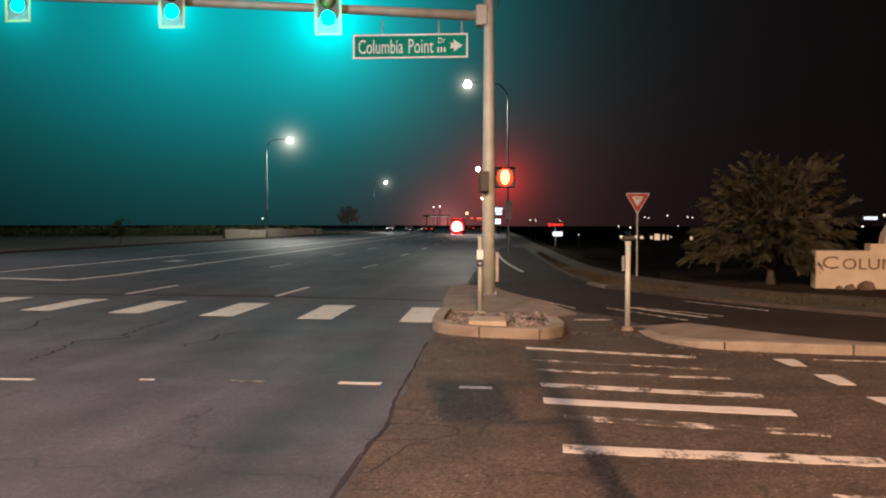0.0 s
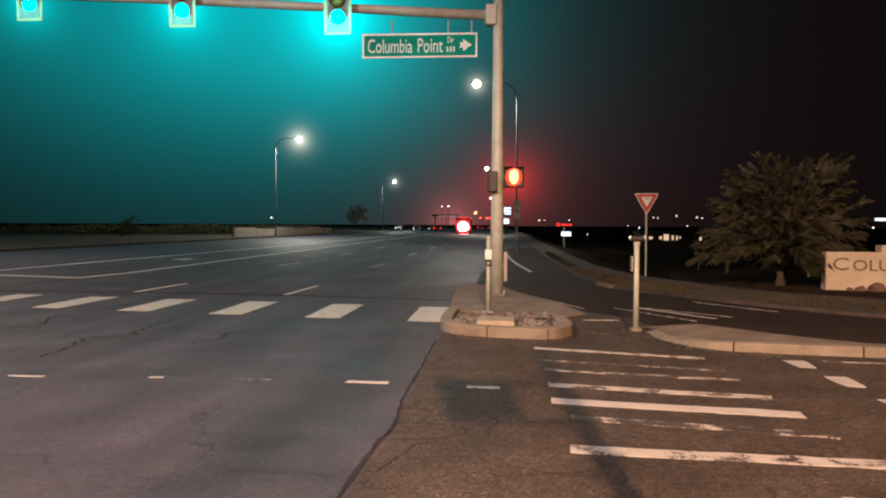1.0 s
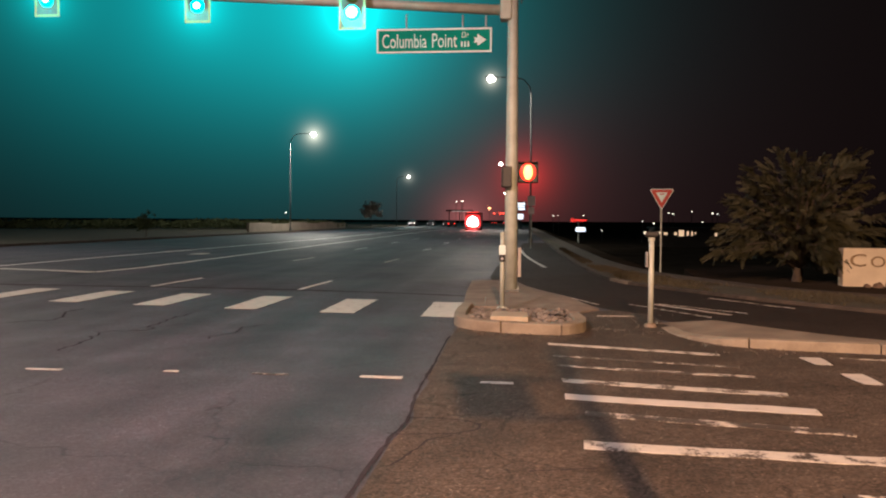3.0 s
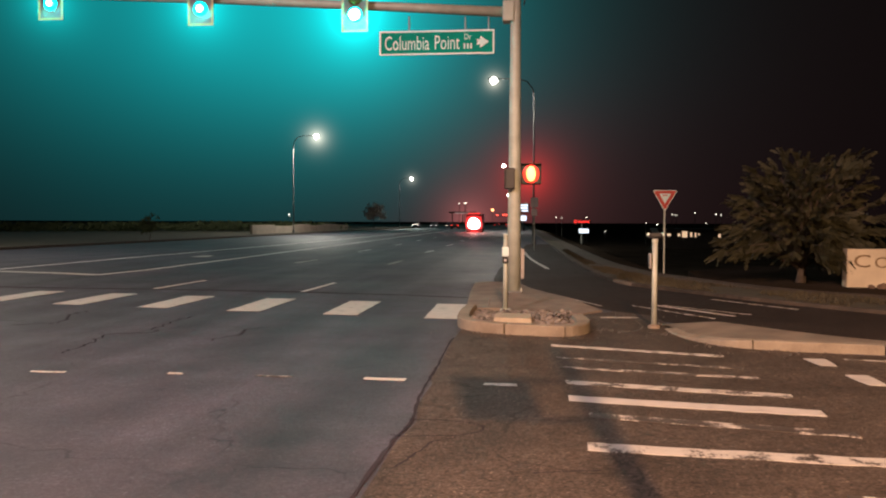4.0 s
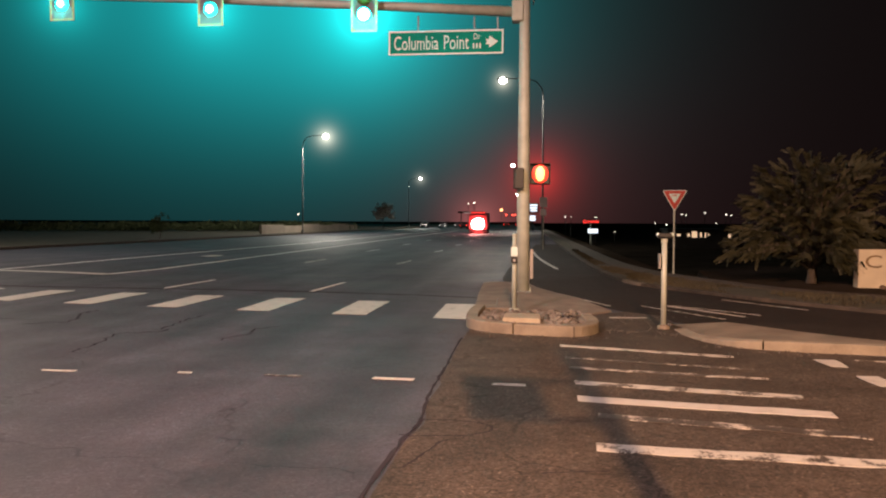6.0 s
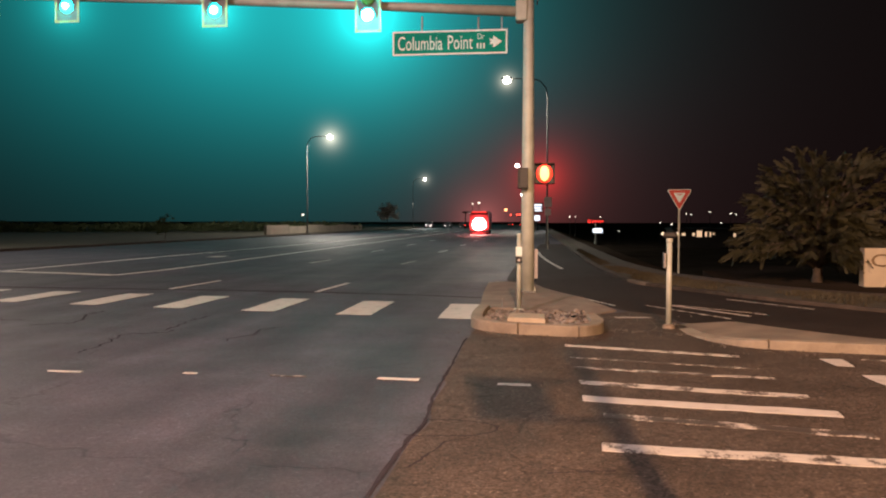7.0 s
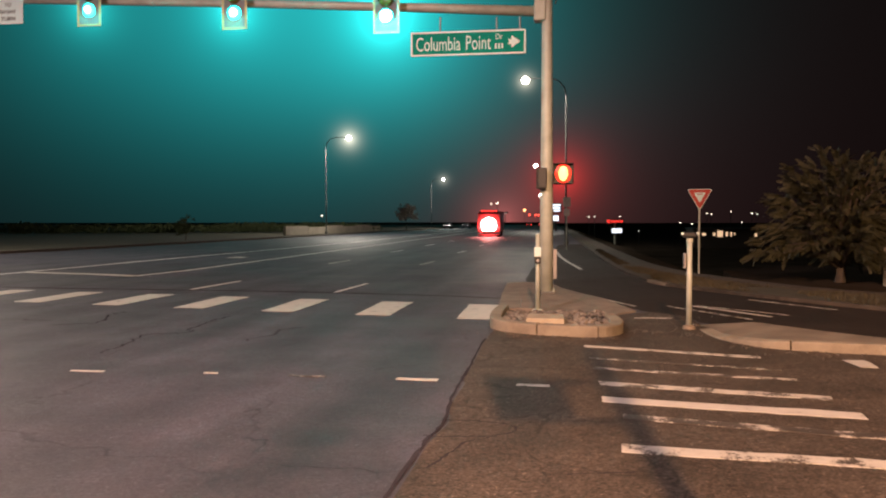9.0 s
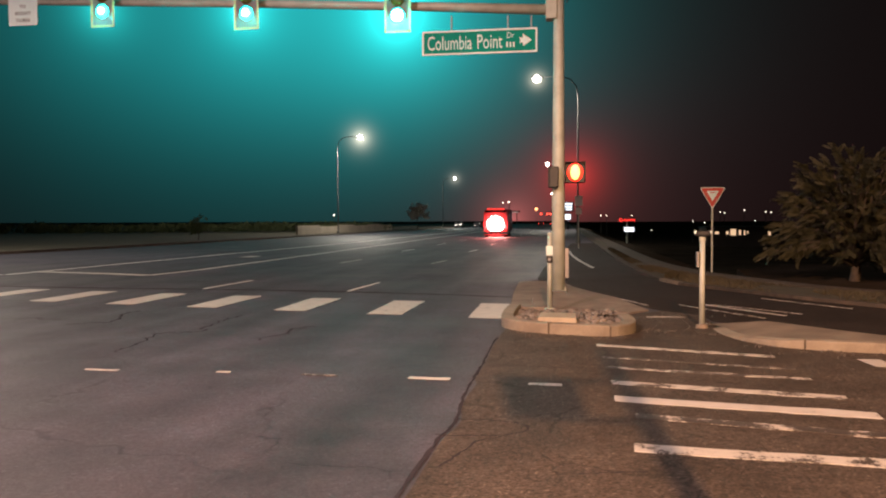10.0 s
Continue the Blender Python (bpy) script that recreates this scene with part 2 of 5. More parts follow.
SIGN_GREEN = mat("green_sign_sheeting", (0.002, 0.26, 0.19), (0.0015, 0.22, 0.16), 3, 80, 0.06, 0.6, specular=0.06)
# White sheeting tinted cyan to carry the signals' glare in its colour.
SIGN_WHITE = mat("white_sign_sheeting", (0.70, 0.88, 0.86), (0.64, 0.81, 0.79), 3, 80, 0.06, 0.5, specular=0.2)
SIGN_RED = mat("red_sign_sheeting", (0.52, 0.045, 0.03), (0.42, 0.035, 0.025), 3, 80, 0.06, 0.4)
SIGN_BACK = mat("bare_sign_metal", (0.36, 0.34, 0.33), (0.28, 0.26, 0.25), 4, 70, 0.1, 0.5, metal=0.5)
SIGN_INK = mat("black_sign_ink", (0.02, 0.02, 0.02), (0.015, 0.015, 0.015), 4, 70, 0.1, 0.5)
STUCCO = mat("cream_stucco", (0.66, 0.58, 0.43), (0.52, 0.45, 0.33), 1.8, 90, 0.12, 0.9, bump=0.35, bump_scale=120)
BRONZE = mat("bronze_letters", (0.24, 0.17, 0.095), (0.17, 0.12, 0.065), 8, 60, 0.2, 0.5, metal=0.3)
ROCK = mat("brown_boulder", (0.20, 0.14, 0.10), (0.10, 0.07, 0.05), 4, 30, 0.3, 0.85, bump=0.6, bump_scale=18)
BARK = mat("grey_bark", (0.10, 0.078, 0.058), (0.05, 0.038, 0.03), 7, 30, 0.35, 0.9, bump=0.7, bump_scale=28)
LEAF = mat("feathery_leaf", (0.058, 0.056, 0.025), (0.030, 0.030, 0.014), 2.0, 30, 0.3, 0.7, per_object=0.2)
LEAF_FAR = mat("dark_leaf", (0.10, 0.12, 0.06), (0.06, 0.075, 0.04), 0.8, 12, 0.3, 0.9, per_object=0.4, specular=0.0)
# Leaves painted pale to stand in for lamplight on one tree.
LEAF_LIGHTENED = mat("lightened_leaf", (0.46, 0.42, 0.36), (0.30, 0.27, 0.23), 0.8, 12, 0.3, 0.8)
GRASS = mat("dry_grass", (0.075, 0.064, 0.040), (0.044, 0.038, 0.025), 0.9, 30, 0.35, 0.95, bump=0.6, bump_scale=25)
BLADE = mat("grass_blade", (0.085, 0.073, 0.042), (0.050, 0.043, 0.026), 0.7, 20, 0.3, 0.85)
SOIL = mat("dark_soil", (0.060, 0.047, 0.037), (0.034, 0.027, 0.021), 0.25, 8, 0.3, 0.98, bump=0.5, bump_scale=6, specular=0.0)
WALL_FAR = mat("pale_block_wall", (0.34, 0.30, 0.24), (0.25, 0.22, 0.18), 0.7, 14, 0.15, 0.9)
DARK_WALL = mat("dark_stucco", (0.10, 0.085, 0.075), (0.07, 0.06, 0.052), 0.5, 9, 0.15, 0.9)
ROOFING = mat("dark_roofing", (0.05, 0.045, 0.045), (0.035, 0.032, 0.032), 0.7, 9, 0.15, 0.8)
CAR_DARK = mat("dark_car_paint", (0.03, 0.032, 0.04), (0.025, 0.026, 0.032), 2, 40, 0.05, 0.3, specular=0.7)
TRUCK_RED = mat("red_truck_paint", (0.42, 0.02, 0.015), (0.36, 0.016, 0.012), 1, 30, 0.05, 0.3, specular=0.7)
RUBBER = mat("black_rubber", (0.02, 0.02, 0.02), (0.014, 0.014, 0.014), 8, 60, 0.2, 0.8)
CAR_GLASS = mat("dark_glass", (0.012, 0.013, 0.015), (0.01, 0.011, 0.012), 2, 30, 0.05, 0.1, specular=0.8)
CHROME = mat("chrome", (0.6, 0.6, 0.6), (0.5, 0.5, 0.5), 5, 50, 0.05, 0.2, metal=0.9)


def lit(name, colour, strength):
    return mat(name, tuple(0.5 * v for v in colour), glow=colour, strength=strength, rough=0.3)


GREEN_LIT = lit("lit_green_lens", (0.0, 1.0, 0.95), 9.0)
GREEN_GLARE = lit("lit_green_glare", (0.008, 1.0, 0.95), 380.0)
RED_HALO = lit("lit_red_halo", (1.0, 0.03, 0.012), 2.6)
RED_CORE = lit("lit_symbol_core", (1.0, 0.26, 0.07), 7.5)
LENS_OFF_RED = mat("unlit_red_lens", (0.10, 0.012, 0.01), rough=0.25)
LENS_OFF_YELLOW = mat("unlit_amber_lens", (0.12, 0.06, 0.01), rough=0.25)
LAMP_LIT = lit("lit_lamp_lens", (1.0, 0.93, 0.80), 26.0)
HEAD_LIT = lit("lit_headlamp", (1.0, 0.93, 0.85), 6.0)
TAIL_LIT = lit("lit_tail_lamp", (1.0, 0.04, 0.03), 3.0)
BEACON_LIT = lit("lit_red_beacon", (1.0, 0.06, 0.06), 7.0)
GLARE_CORE = lit("lit_glare_core", (1.0, 0.30, 0.26), 110.0)


def fading_glare():
    """Red glare painted as emission, brightest at its middle and fading towards its rim."""
    m = lit("lit_red_glare", (1.0, 0.05, 0.05), 1.0)
    tree = m.node_tree
    coord = tree.nodes.new("ShaderNodeTexCoord")
    off = tree.nodes.new("ShaderNodeVectorMath")
    off.operation = "SUBTRACT"
    tree.links.new(coord.outputs["Object"], off.inputs[0])
    off.inputs[1].default_value = (0.0, -0.095, 1.30)
    size = tree.nodes.new("ShaderNodeVectorMath")
    size.operation = "LENGTH"
    tree.links.new(off.outputs[0], size.inputs[0])
    square = math_node(tree, "POWER", math_node(tree, "DIVIDE", size.outputs["Value"], 0.84), 2.0)
    glow = math_node(tree, "MULTIPLY", math_node(tree, "EXPONENT", math_node(tree, "MULTIPLY", square, -1.0)), 9.0)
    for n in tree.nodes:
        if n.type == "BSDF_PRINCIPLED":
            tree.links.new(glow, n.inputs["Emission Strength"])
    return m


BEACON_GLARE = fading_glare()
SIGN_LIT_WHITE = lit("lit_white_sign", (0.80, 0.88, 1.0), 1.6)
SIGN_LIT_RED = lit("lit_red_sign", (1.0, 0.05, 0.04), 1.4)
WINDOW_LIT = lit("lit_shop_window", (1.0, 0.66, 0.40), 0.75)
DOT_LIT = lit("lit_floodlight", (1.0, 0.86, 0.68), 3.5)
FAR_RED = lit("lit_far_red_lens", (1.0, 0.07, 0.04), 5.0)


# ---- mesh helpers ----
def part(name, bm, material, parent=None, label="", smooth=False):
    """Links a bmesh as one mesh object, under a thing or a part."""
    me = bpy.data.meshes.new(name)
    bm.to_mesh(me)
    bm.free()
    me.materials.append(material)
    if smooth:
        for p in me.polygons:
            p.use_smooth = True
    ob = new(name, me)
    if parent is not None:
        ob.parent = parent
    return tagged(ob, label)


def share(name, me, parent, m):
    """One more object on the same mesh."""
    ob = new(name, me)
    ob.parent = parent
    ob.matrix_basis = m
    return ob


def thing(name, m, label, category, group="", kind=""):
    ob = new(name)
    ob.matrix_basis = m
    ob.empty_display_size = 0.2
    return tagged(ob, label, category, group, kind)


def box(bm, x, y, z, sx, sy, sz, bevel=0.0, rz=0.0):
    """A box centred at x, y, z, with softened edges."""
    r = bmesh.ops.create_cube(bm, size=1.0, matrix=pose(x, y, z, 0, 0, rz) @ Matrix.Diagonal((sx, sy, sz, 1)))
    if bevel:
        es = list({e for v in r["verts"] for e in v.link_edges})
        bmesh.ops.bevel(bm, geom=es, offset=bevel, segments=2, affect="EDGES", profile=0.5)
    return bm


def boxed(*a, **k):
    return box(bmesh.new(), *a, **k)


def tube(bm, points, radii, sides=12, cap=True):
    """A round tube along points, with a radius at each."""
    pts = [Vector(p) for p in points]
    rings = []
    side = None
    for i, p in enumerate(pts):
        d = (pts[min(i + 1, len(pts) - 1)] - pts[max(i - 1, 0)]).normalized()
        ref = side if side is not None else (Vector((1, 0, 0)) if abs(d.x) < 0.9 else Vector((0, 1, 0)))
        u = (ref - d * ref.dot(d)).normalized()
        side = u
        v = d.cross(u)
        rings.append([bm.verts.new(p + (u * math.cos(a) + v * math.sin(a)) * radii[i])
                      for a in (2 * math.pi * k / sides for k in range(sides))])
    for a, b in zip(rings, rings[1:]):
        for k in range(sides):
            bm.faces.new((a[k], a[(k + 1) % sides], b[(k + 1) % sides], b[k]))
    if cap:
        bm.faces.new(rings[0][::-1])
        bm.faces.new(rings[-1])
    return bm


def tubed(*a, **k):
    return tube(bmesh.new(), *a, **k)


def disc(bm, c, n, r, depth, sides=20, dome=0.0):
    """A round lens or plate at c that faces n; dome lifts its middle."""
    n = Vector(n).normalized()
    c = Vector(c)
    pts = [(c - n * depth, r), (c, r)]
    if dome:
        pts += [(c + n * dome * 0.6, r * 0.8), (c + n * dome * 0.9, r * 0.45), (c + n * dome, r * 0.05)]
    return tube(bm, [p for p, _ in pts], [q for _, q in pts], sides)


def slab(points, z0, z1, bevel=0.0):
    """An upright prism over a plan outline."""
    bm = bmesh.new()
    low = [bm.verts.new((x, y, z0)) for x, y in points]
    top = [bm.verts.new((x, y, z1)) for x, y in points]
    k = len(points)
    bm.faces.new(low[::-1])
    lid = bm.faces.new(top)
    for i in range(k):
        bm.faces.new((low[i], low[(i + 1) % k], top[(i + 1) % k], top[i]))
    bmesh.ops.recalc_face_normals(bm, faces=bm.faces)
    if bevel:
        bmesh.ops.bevel(bm, geom=list(lid.edges), offset=bevel, segments=2, affect="EDGES", profile=0.5)
    return bm


def offset_line(points, d):
    """The line moved sideways by d, to the right of its way."""
    out = []
    for i, p in enumerate(points):
        a, b = Vector(points[max(i - 1, 0)]), Vector(points[min(i + 1, len(points) - 1)])
        w = (b - a).normalized()
        out.append((p[0] + w.y * d, p[1] - w.x * d))
    return out


def band(points, d0, d1, z0, z1, bevel=0.0):
    return slab(offset_line(points, d0) + offset_line(points, d1)[::-1], z0, z1, bevel)


def smooth_line(points, steps=6):
    """A Catmull-Rom line through plan points."""
    p = [Vector(q) for q in points]
    p = [2 * p[0] - p[1], *p, 2 * p[-1] - p[-2]]
    out = []
    for i in range(1, len(p) - 2):
        for k in range(steps):
            t = k / steps
            a, b, c, d = p[i - 1:i + 3]
            q = 0.5 * (2 * b + (c - a) * t + (2 * a - 5 * b + 4 * c - d) * t * t + (3 * b - a - 3 * c + d) * t ** 3)
            out.append(tuple(q))
    out.append(tuple(p[-2]))
    return out


def text_bm(words, size, depth, width=0.0, bold=0.008):
    """Raised letters in the xz plane that face -y, from the built-in font; width sets the length of the line."""
    cu = bpy.data.curves.new("words", "FONT")
    cu.body, cu.size, cu.extrude, cu.align_x, cu.align_y = words, size, depth, "CENTER", "CENTER"
    cu.resolution_u, cu.offset = 3, bold * size
    ob = bpy.data.objects.new("words", cu)
    scene.collection.objects.link(ob)
    me = bpy.data.meshes.new_from_object(ob.evaluated_get(bpy.context.evaluated_depsgraph_get()))
    bpy.data.objects.remove(ob)
    bm = bmesh.new()
    bm.from_mesh(me)
    bpy.data.meshes.remove(me)
    if width and bm.verts:
        xs = [v.co.x for v in bm.verts]
        k = width / (max(xs) - min(xs))
        for v in bm.verts:
            v.co.x *= k
    bmesh.ops.transform(bm, matrix=pose(0, 0, 0, 90, 0, 0), verts=bm.verts)
    return bm


# ---- ground, roads, verges ----
RIGHT_KERB = smooth_line([(2.05, 420), (2.05, 200), (2.05, 90), (2.05, 64), (2.1, 36), (2.25, 27), (2.62, 22.0), (3.35, 20.0),
                          (4.2, 18.5), (4.9, 17.3), (5.8, 16.05), (6.75, 14.95), (8.6, 13.7), (12.0, 12.8), (18.0, 12.4), (40.0, 12.1), (160.0, 12.1)])
LEFT_KERB = smooth_line([(-160.0, 17.0), (-60.0, 18.0), (-42.0, 21.0), (-33.0, 27.0), (-29.4, 36.0), (-28.6, 55.0), (-28.2, 75.0),
                         (-28.0, 130.0), (-28.0, 420.0)])


def kerb_x(line, y):
    for (x0, y0), (x1, y1) in zip(line, line[1:]):
        if min(y0, y1) <= y <= max(y0, y1) and y0 != y1:
            return x0 + (x1 - x0) * (y - y0) / (y1 - y0)
    return line[0][0]


SIDEWALK = smooth_line([(3.1, 300), (3.1, 90), (3.15, 55), (3.2, 37), (3.4, 29.8), (4.0, 25.4), (4.75, 22.9), (5.5, 20.9), (6.35, 19.4), (7.3, 18.4),
                        (9.0, 17.1), (12.0, 15.9), (20.0, 15.0), (60.0, 14.5)])


def make_ground():
    """One sheet to the horizon: level under the roads, falling away beyond the right-hand sidewalk."""
    bm = bmesh.new()
    xs = [-3000, -900, -300, -160, -100, -70, -50, -40, -34, -28, -20, -12, -6, 0, 2, 4, 5, 6, 7, 8, 9, 10, 11, 12, 13, 14, 16, 18, 20, 25, 32, 40, 55, 75, 110, 180, 320, 900, 3000]
    ys = [-3000, -600, -120, -40, -10, 0, 6, 10, 14, 17, 20, 23, 24, 25, 26, 27, 28, 30, 32, 35, 38, 42, 46, 50, 60, 75, 95, 120, 150, 190, 240, 320, 420, 700, 1500, 3000]

    def z(x, y):
        away = max(0.0, min(1.0, (y - 24) / 5.0))
        back = kerb_x(SIDEWALK, y) + 0.9 if y < 295 else 4.0
        fall = max(0.0, min(1.0, (x - back) / 8.0))
        return -0.06 - 3.14 * fall * fall * (3 - 2 * fall) * away

    grid = [[bm.verts.new((x, y, z(x, y))) for x in xs] for y in ys]
    for j in range(len(ys) - 1):
        for i in range(len(xs) - 1):
            bm.faces.new((grid[j][i], grid[j][i + 1], grid[j + 1][i + 1], grid[j + 1][i]))
    tagged(part("ground", bm, SOIL), "dark bare soil falling away beside the road", "ground", kind="structure")


def make_roads():
    outline = [(-160, -40), (160, -40)] + RIGHT_KERB[::-1] + LEFT_KERB[::-1]
    road = tagged(part("road", slab(outline, -0.055, 0.0), ASPHALT), "worn grey asphalt road with painted lane lines", "road", kind="structure")
    edge = [(-0.90, 12.3), (-0.95, 10.8), (-0.93, 9.0), (-0.94, 8.25), (-0.90, 7.95), (-0.92, 7.5), (-0.92, 6.95), (-0.86, 6.4), (-0.93, 5.85), (-0.95, 4.8), (-1.0, 2.0), (-1.0, -12)]
    apron = slab(smooth_line(edge, 3) + [(40, -12), (40, 7.0), (6.0, 9.9), (3.2, 10.6), (2.4, 12.4), (2.35, 14.3), (1.75, 14.85), (1.3, 14.4), (1.0, 14.1), (1.0, 12.6)], 0.0012, 0.005)
    tagged(part("road_apron", apron, APRON), "coarse brown patched asphalt with fine cracks", "road", kind="structure")
    return road


def wiggle(points, rng, amp, steps=5):
    return [(x + rng.uniform(-amp, amp), y + rng.uniform(-amp, amp)) for x, y in smooth_line(points, steps)]


def make_seams(road):
    """Poured tar over the joints and long cracks of the road."""
    rng = random.Random(3)
    lines = [([(-29, 19.6), (-20, 18.9), (-12, 18.3), (-6.4, 18.1), (-3, 17.6), (-1.05, 17.1)], 0.11, 0.02),
             ([(-0.97, 11.2), (-0.97, 10.2), (-0.95, 9.0), (-0.96, 8.2), (-0.95, 7.3), (-0.90, 6.45), (-0.96, 5.85), (-1.0, 4.8), (-1.02, 3.4)], 0.016, 0.011),
             ([(-0.93, 6.52), (-0.6, 6.5), (-0.36, 6.42), (-0.30, 6.22), (-0.5, 6.05), (-0.8, 6.0), (-1.0, 6.0)], 0.012, 0.012),
             ([(-0.85, 5.2), (-0.76, 5.5), (-0.66, 5.85), (-0.5, 6.0)], 0.010, 0.012),
             ([(-0.9, 8.95), (-0.5, 9.0), (0.1, 8.95), (0.4, 9.0)], 0.010, 0.012),
             ([(0.1, 5.2), (0.3, 5.25), (0.55, 5.3)], 0.010, 0.012),
             ([(-5.74, 9.24), (-5.82, 9.75), (-5.9, 10.3), (-5.99, 10.94), (-5.69, 11.06), (-5.53, 11.27), (-5.65, 11.8), (-5.74, 12.6), (-5.68, 13.26)], 0.021, 0.07),
             ([(-8.04, 11.65), (-7.81, 11.89), (-7.5, 12.02), (-7.95, 13.3), (-7.95, 13.7)], 0.024, 0.08),
             ([(-4.3, 10.5), (-4.12, 11.1), (-4.2, 11.5), (-4.0, 12.0)], 0.016, 0.07),
             ([(-11.5, 12.4), (-10.3, 12.1), (-9.2, 12.3), (-8.2, 12.2)], 0.018, 0.08)]
    for pts, half, amp in lines:
        mid = wiggle(pts, rng, amp, 6)
        half_w = [half * rng.uniform(0.55, 1.3) for _ in mid]
        a = [(p[0] - q[0], p[1] - q[1]) for p, q in zip(mid, [(0, 0)] * len(mid))]
        left, right = offset_line(a, -1), offset_line(a, 1)
        lo = [(x + (l[0] - x) * w, y + (l[1] - y) * w) for (x, y), l, w in zip(a, left, half_w)]
        hi = [(x + (l[0] - x) * w, y + (l[1] - y) * w) for (x, y), l, w in zip(a, right, half_w)]
        bm = bmesh.new()
        vl = [bm.verts.new((x, y, 0.0075)) for x, y in lo]
        vr = [bm.verts.new((x, y, 0.0075)) for x, y in hi]
        for i in range(len(vl) - 1):
            bm.faces.new((vl[i], vr[i], vr[i + 1], vl[i + 1]))
        part("tar_seam", bm, TAR if half > 0.05 or half < 0.014 else CRACK, road)


def mark(road, name, pts, material, rng=None, z=0.009, rough=0.012):
    """A painted mark: a thin plate with slightly ragged edges."""
    rng = rng or random.Random(1)
    out = []
    for i in range(len(pts)):
        a, b = Vector(pts[i]), Vector(pts[(i + 1) % len(pts)])
        k = max(1, min(14, int((b - a).length / 0.16)))
        for j in range(k):
            p = a + (b - a) * j / k
            out.append((p.x + rng.uniform(-rough, rough), p.y + rng.uniform(-rough, rough)))
    return part(name, slab(out, z - 0.005, z), material, road)


def line_mark(road, name, points, half, material, z=0.006):
    part(name, band(points, -half, half, z - 0.0045, z), material, road)


def make_marks(road):
    rng = random.Random(8)
    # zebra bars across the main road
    for k in range(9):
        x = -1.66 - 1.87 * k - 0.012 * k * k
        y = 13.43 + 0.33 * k
        mark(road, "crosswalk_bar", [(x, y), (x + 0.64, y - 0.05), (x + 0.64, y + 2.30), (x - 0.02, y + 2.34)], PAINT, rng)
    # ladder lines over the turning lane
    ladder = [((0.41, 10.66), (2.53, 10.03), 0.14, PAINT_WORN), ((0.45, 9.72), (2.53, 9.21), 0.09, PAINT_BARE),
              ((0.45, 9.05), (2.55, 8.65), 0.11, PAINT_BARE), ((0.47, 8.22), (2.6, 7.78), 0.18, PAINT_WORN),
              ((0.46, 7.46), (2.65, 7.11), 0.235, PAINT), ((0.6, 6.82), (2.64, 6.42), 0.17, PAINT_BARE),
              ((0.50, 5.86), (2.75, 5.66), 0.21, PAINT_WORN), ((2.0, 4.88), (2.85, 4.79), 0.16, PAINT_BARE)]
    for (x0, y0), (x1, y1), w, m in ladder:
        mark(road, "crosswalk_bar", [(x0, y0 - w / 2), (x1, y1 - w / 2), (x1 + 0.02, y1 + w / 2), (x0, y0 + w / 2)], m, rng, 0.0105, 0.018)
    # short dashes of the turning guide
    for x0, x1, y, w, m in ((-6.95, -6.65, 8.1, 0.07, PAINT_WORN), (-5.40, -4.98, 8.12, 0.07, PAINT), (-3.84, -3.68, 8.2, 0.07, PAINT_WORN), (-2.86, -2.45, 8.18, 0.06, PAINT_BARE),
                            (-1.65, -1.21, 8.16, 0.11, PAINT), (-0.37, -0.04, 8.02, 0.1, PAINT_WORN)):
        mark(road, "guide_dash", [(x0, y - w / 2), (x1, y - w / 2 - 0.01), (x1, y + w / 2 - 0.01), (x0, y + w / 2)], m, rng, 0.0105)
    # blocks of the cross street's turning guide
    for x, y, w, d in ((3.5, 9.52, 0.22, 0.46), (3.58, 8.42, 0.22, 0.54), (3.64, 7.25, 0.24, 0.58)):
        mark(road, "guide_block", [(x, y), (x + w - 0.04, y - 0.03), (x + w, y + d), (x - 0.03, y + d)], PAINT, rng, 0.0105)
    mark(road, "guide_dash", [(3.95, 9.95), (5.0, 9.8), (5.0, 9.86), (3.95, 10.01)], PAINT_WORN, rng, 0.0105)
    # lane dashes, ten feet long and thirty apart
    for x, y0 in ((-5.15, 18.1), (-8.95, 18.45)):
        for k in range(11):
            y = y0 + 12.1 * k
            mark(road, "lane_dash", [(x - 0.06, y), (x + 0.05, y), (x + 0.17, y + 2.75), (x + 0.07, y + 2.75)], LANE_PAINT if k != 1 else PAINT_WORN, rng, 0.006, 0.006)
    # the oncoming turning lane: two long lines and a stop bar
    line_mark(road, "edge_line", [(-17.75, 22.7), (-17.65, 27.0), (-17.5, 33.0), (-17.1, 43.0), (-16.5, 62.0), (-16.2, 140)], 0.09, LANE_PAINT)
    line_mark(road, "edge_line", [(-28.0, 19.8), (-17.9, 22.65)], 0.08, LANE_PAINT)
    line_mark(road, "edge_line", [(-12.95, 22.9), (-12.62, 25.5), (-12.62, 33.0), (-12.75, 60), (-12.9, 140)], 0.09, LANE_PAINT)
    line_mark(road, "stop_bar", [(-17.5, 24.1), (-14.7, 23.45), (-12.95, 22.85)], 0.2, PAINT, 0.0075)
    mark(road, "turn_arrow", [(-15.25, 35.0), (-14.55, 35.0), (-14.6, 36.2), (-15.2, 36.2)], PAINT, rng, 0.006)
    # hatching of the turning lane
    for a, b, w in (((2.24, 15.95), (3.36, 13.95), 0.045), ((2.72, 16.05), (3.80, 14.38), 0.08), ((2.85, 16.1), (4.16, 14.65), 0.03), ((4.15, 17.5), (5.32, 15.65), 0.045)):
        line_mark(road, "hatch_line", [a, b], w / 2, PAINT if w > 0.05 else PAINT_WORN, 0.0095)
    line_mark(road, "hatch_line", [(1.4, 13.9), (2.05, 13.95)], 0.05, PAINT_WORN, 0.0095)
    line_mark(road, "edge_line", [(0.1, 20.2), (0.67, 18.4), (1.26, 16.75), (1.6, 15.8)], 0.025, PAINT_WORN, 0.0095)
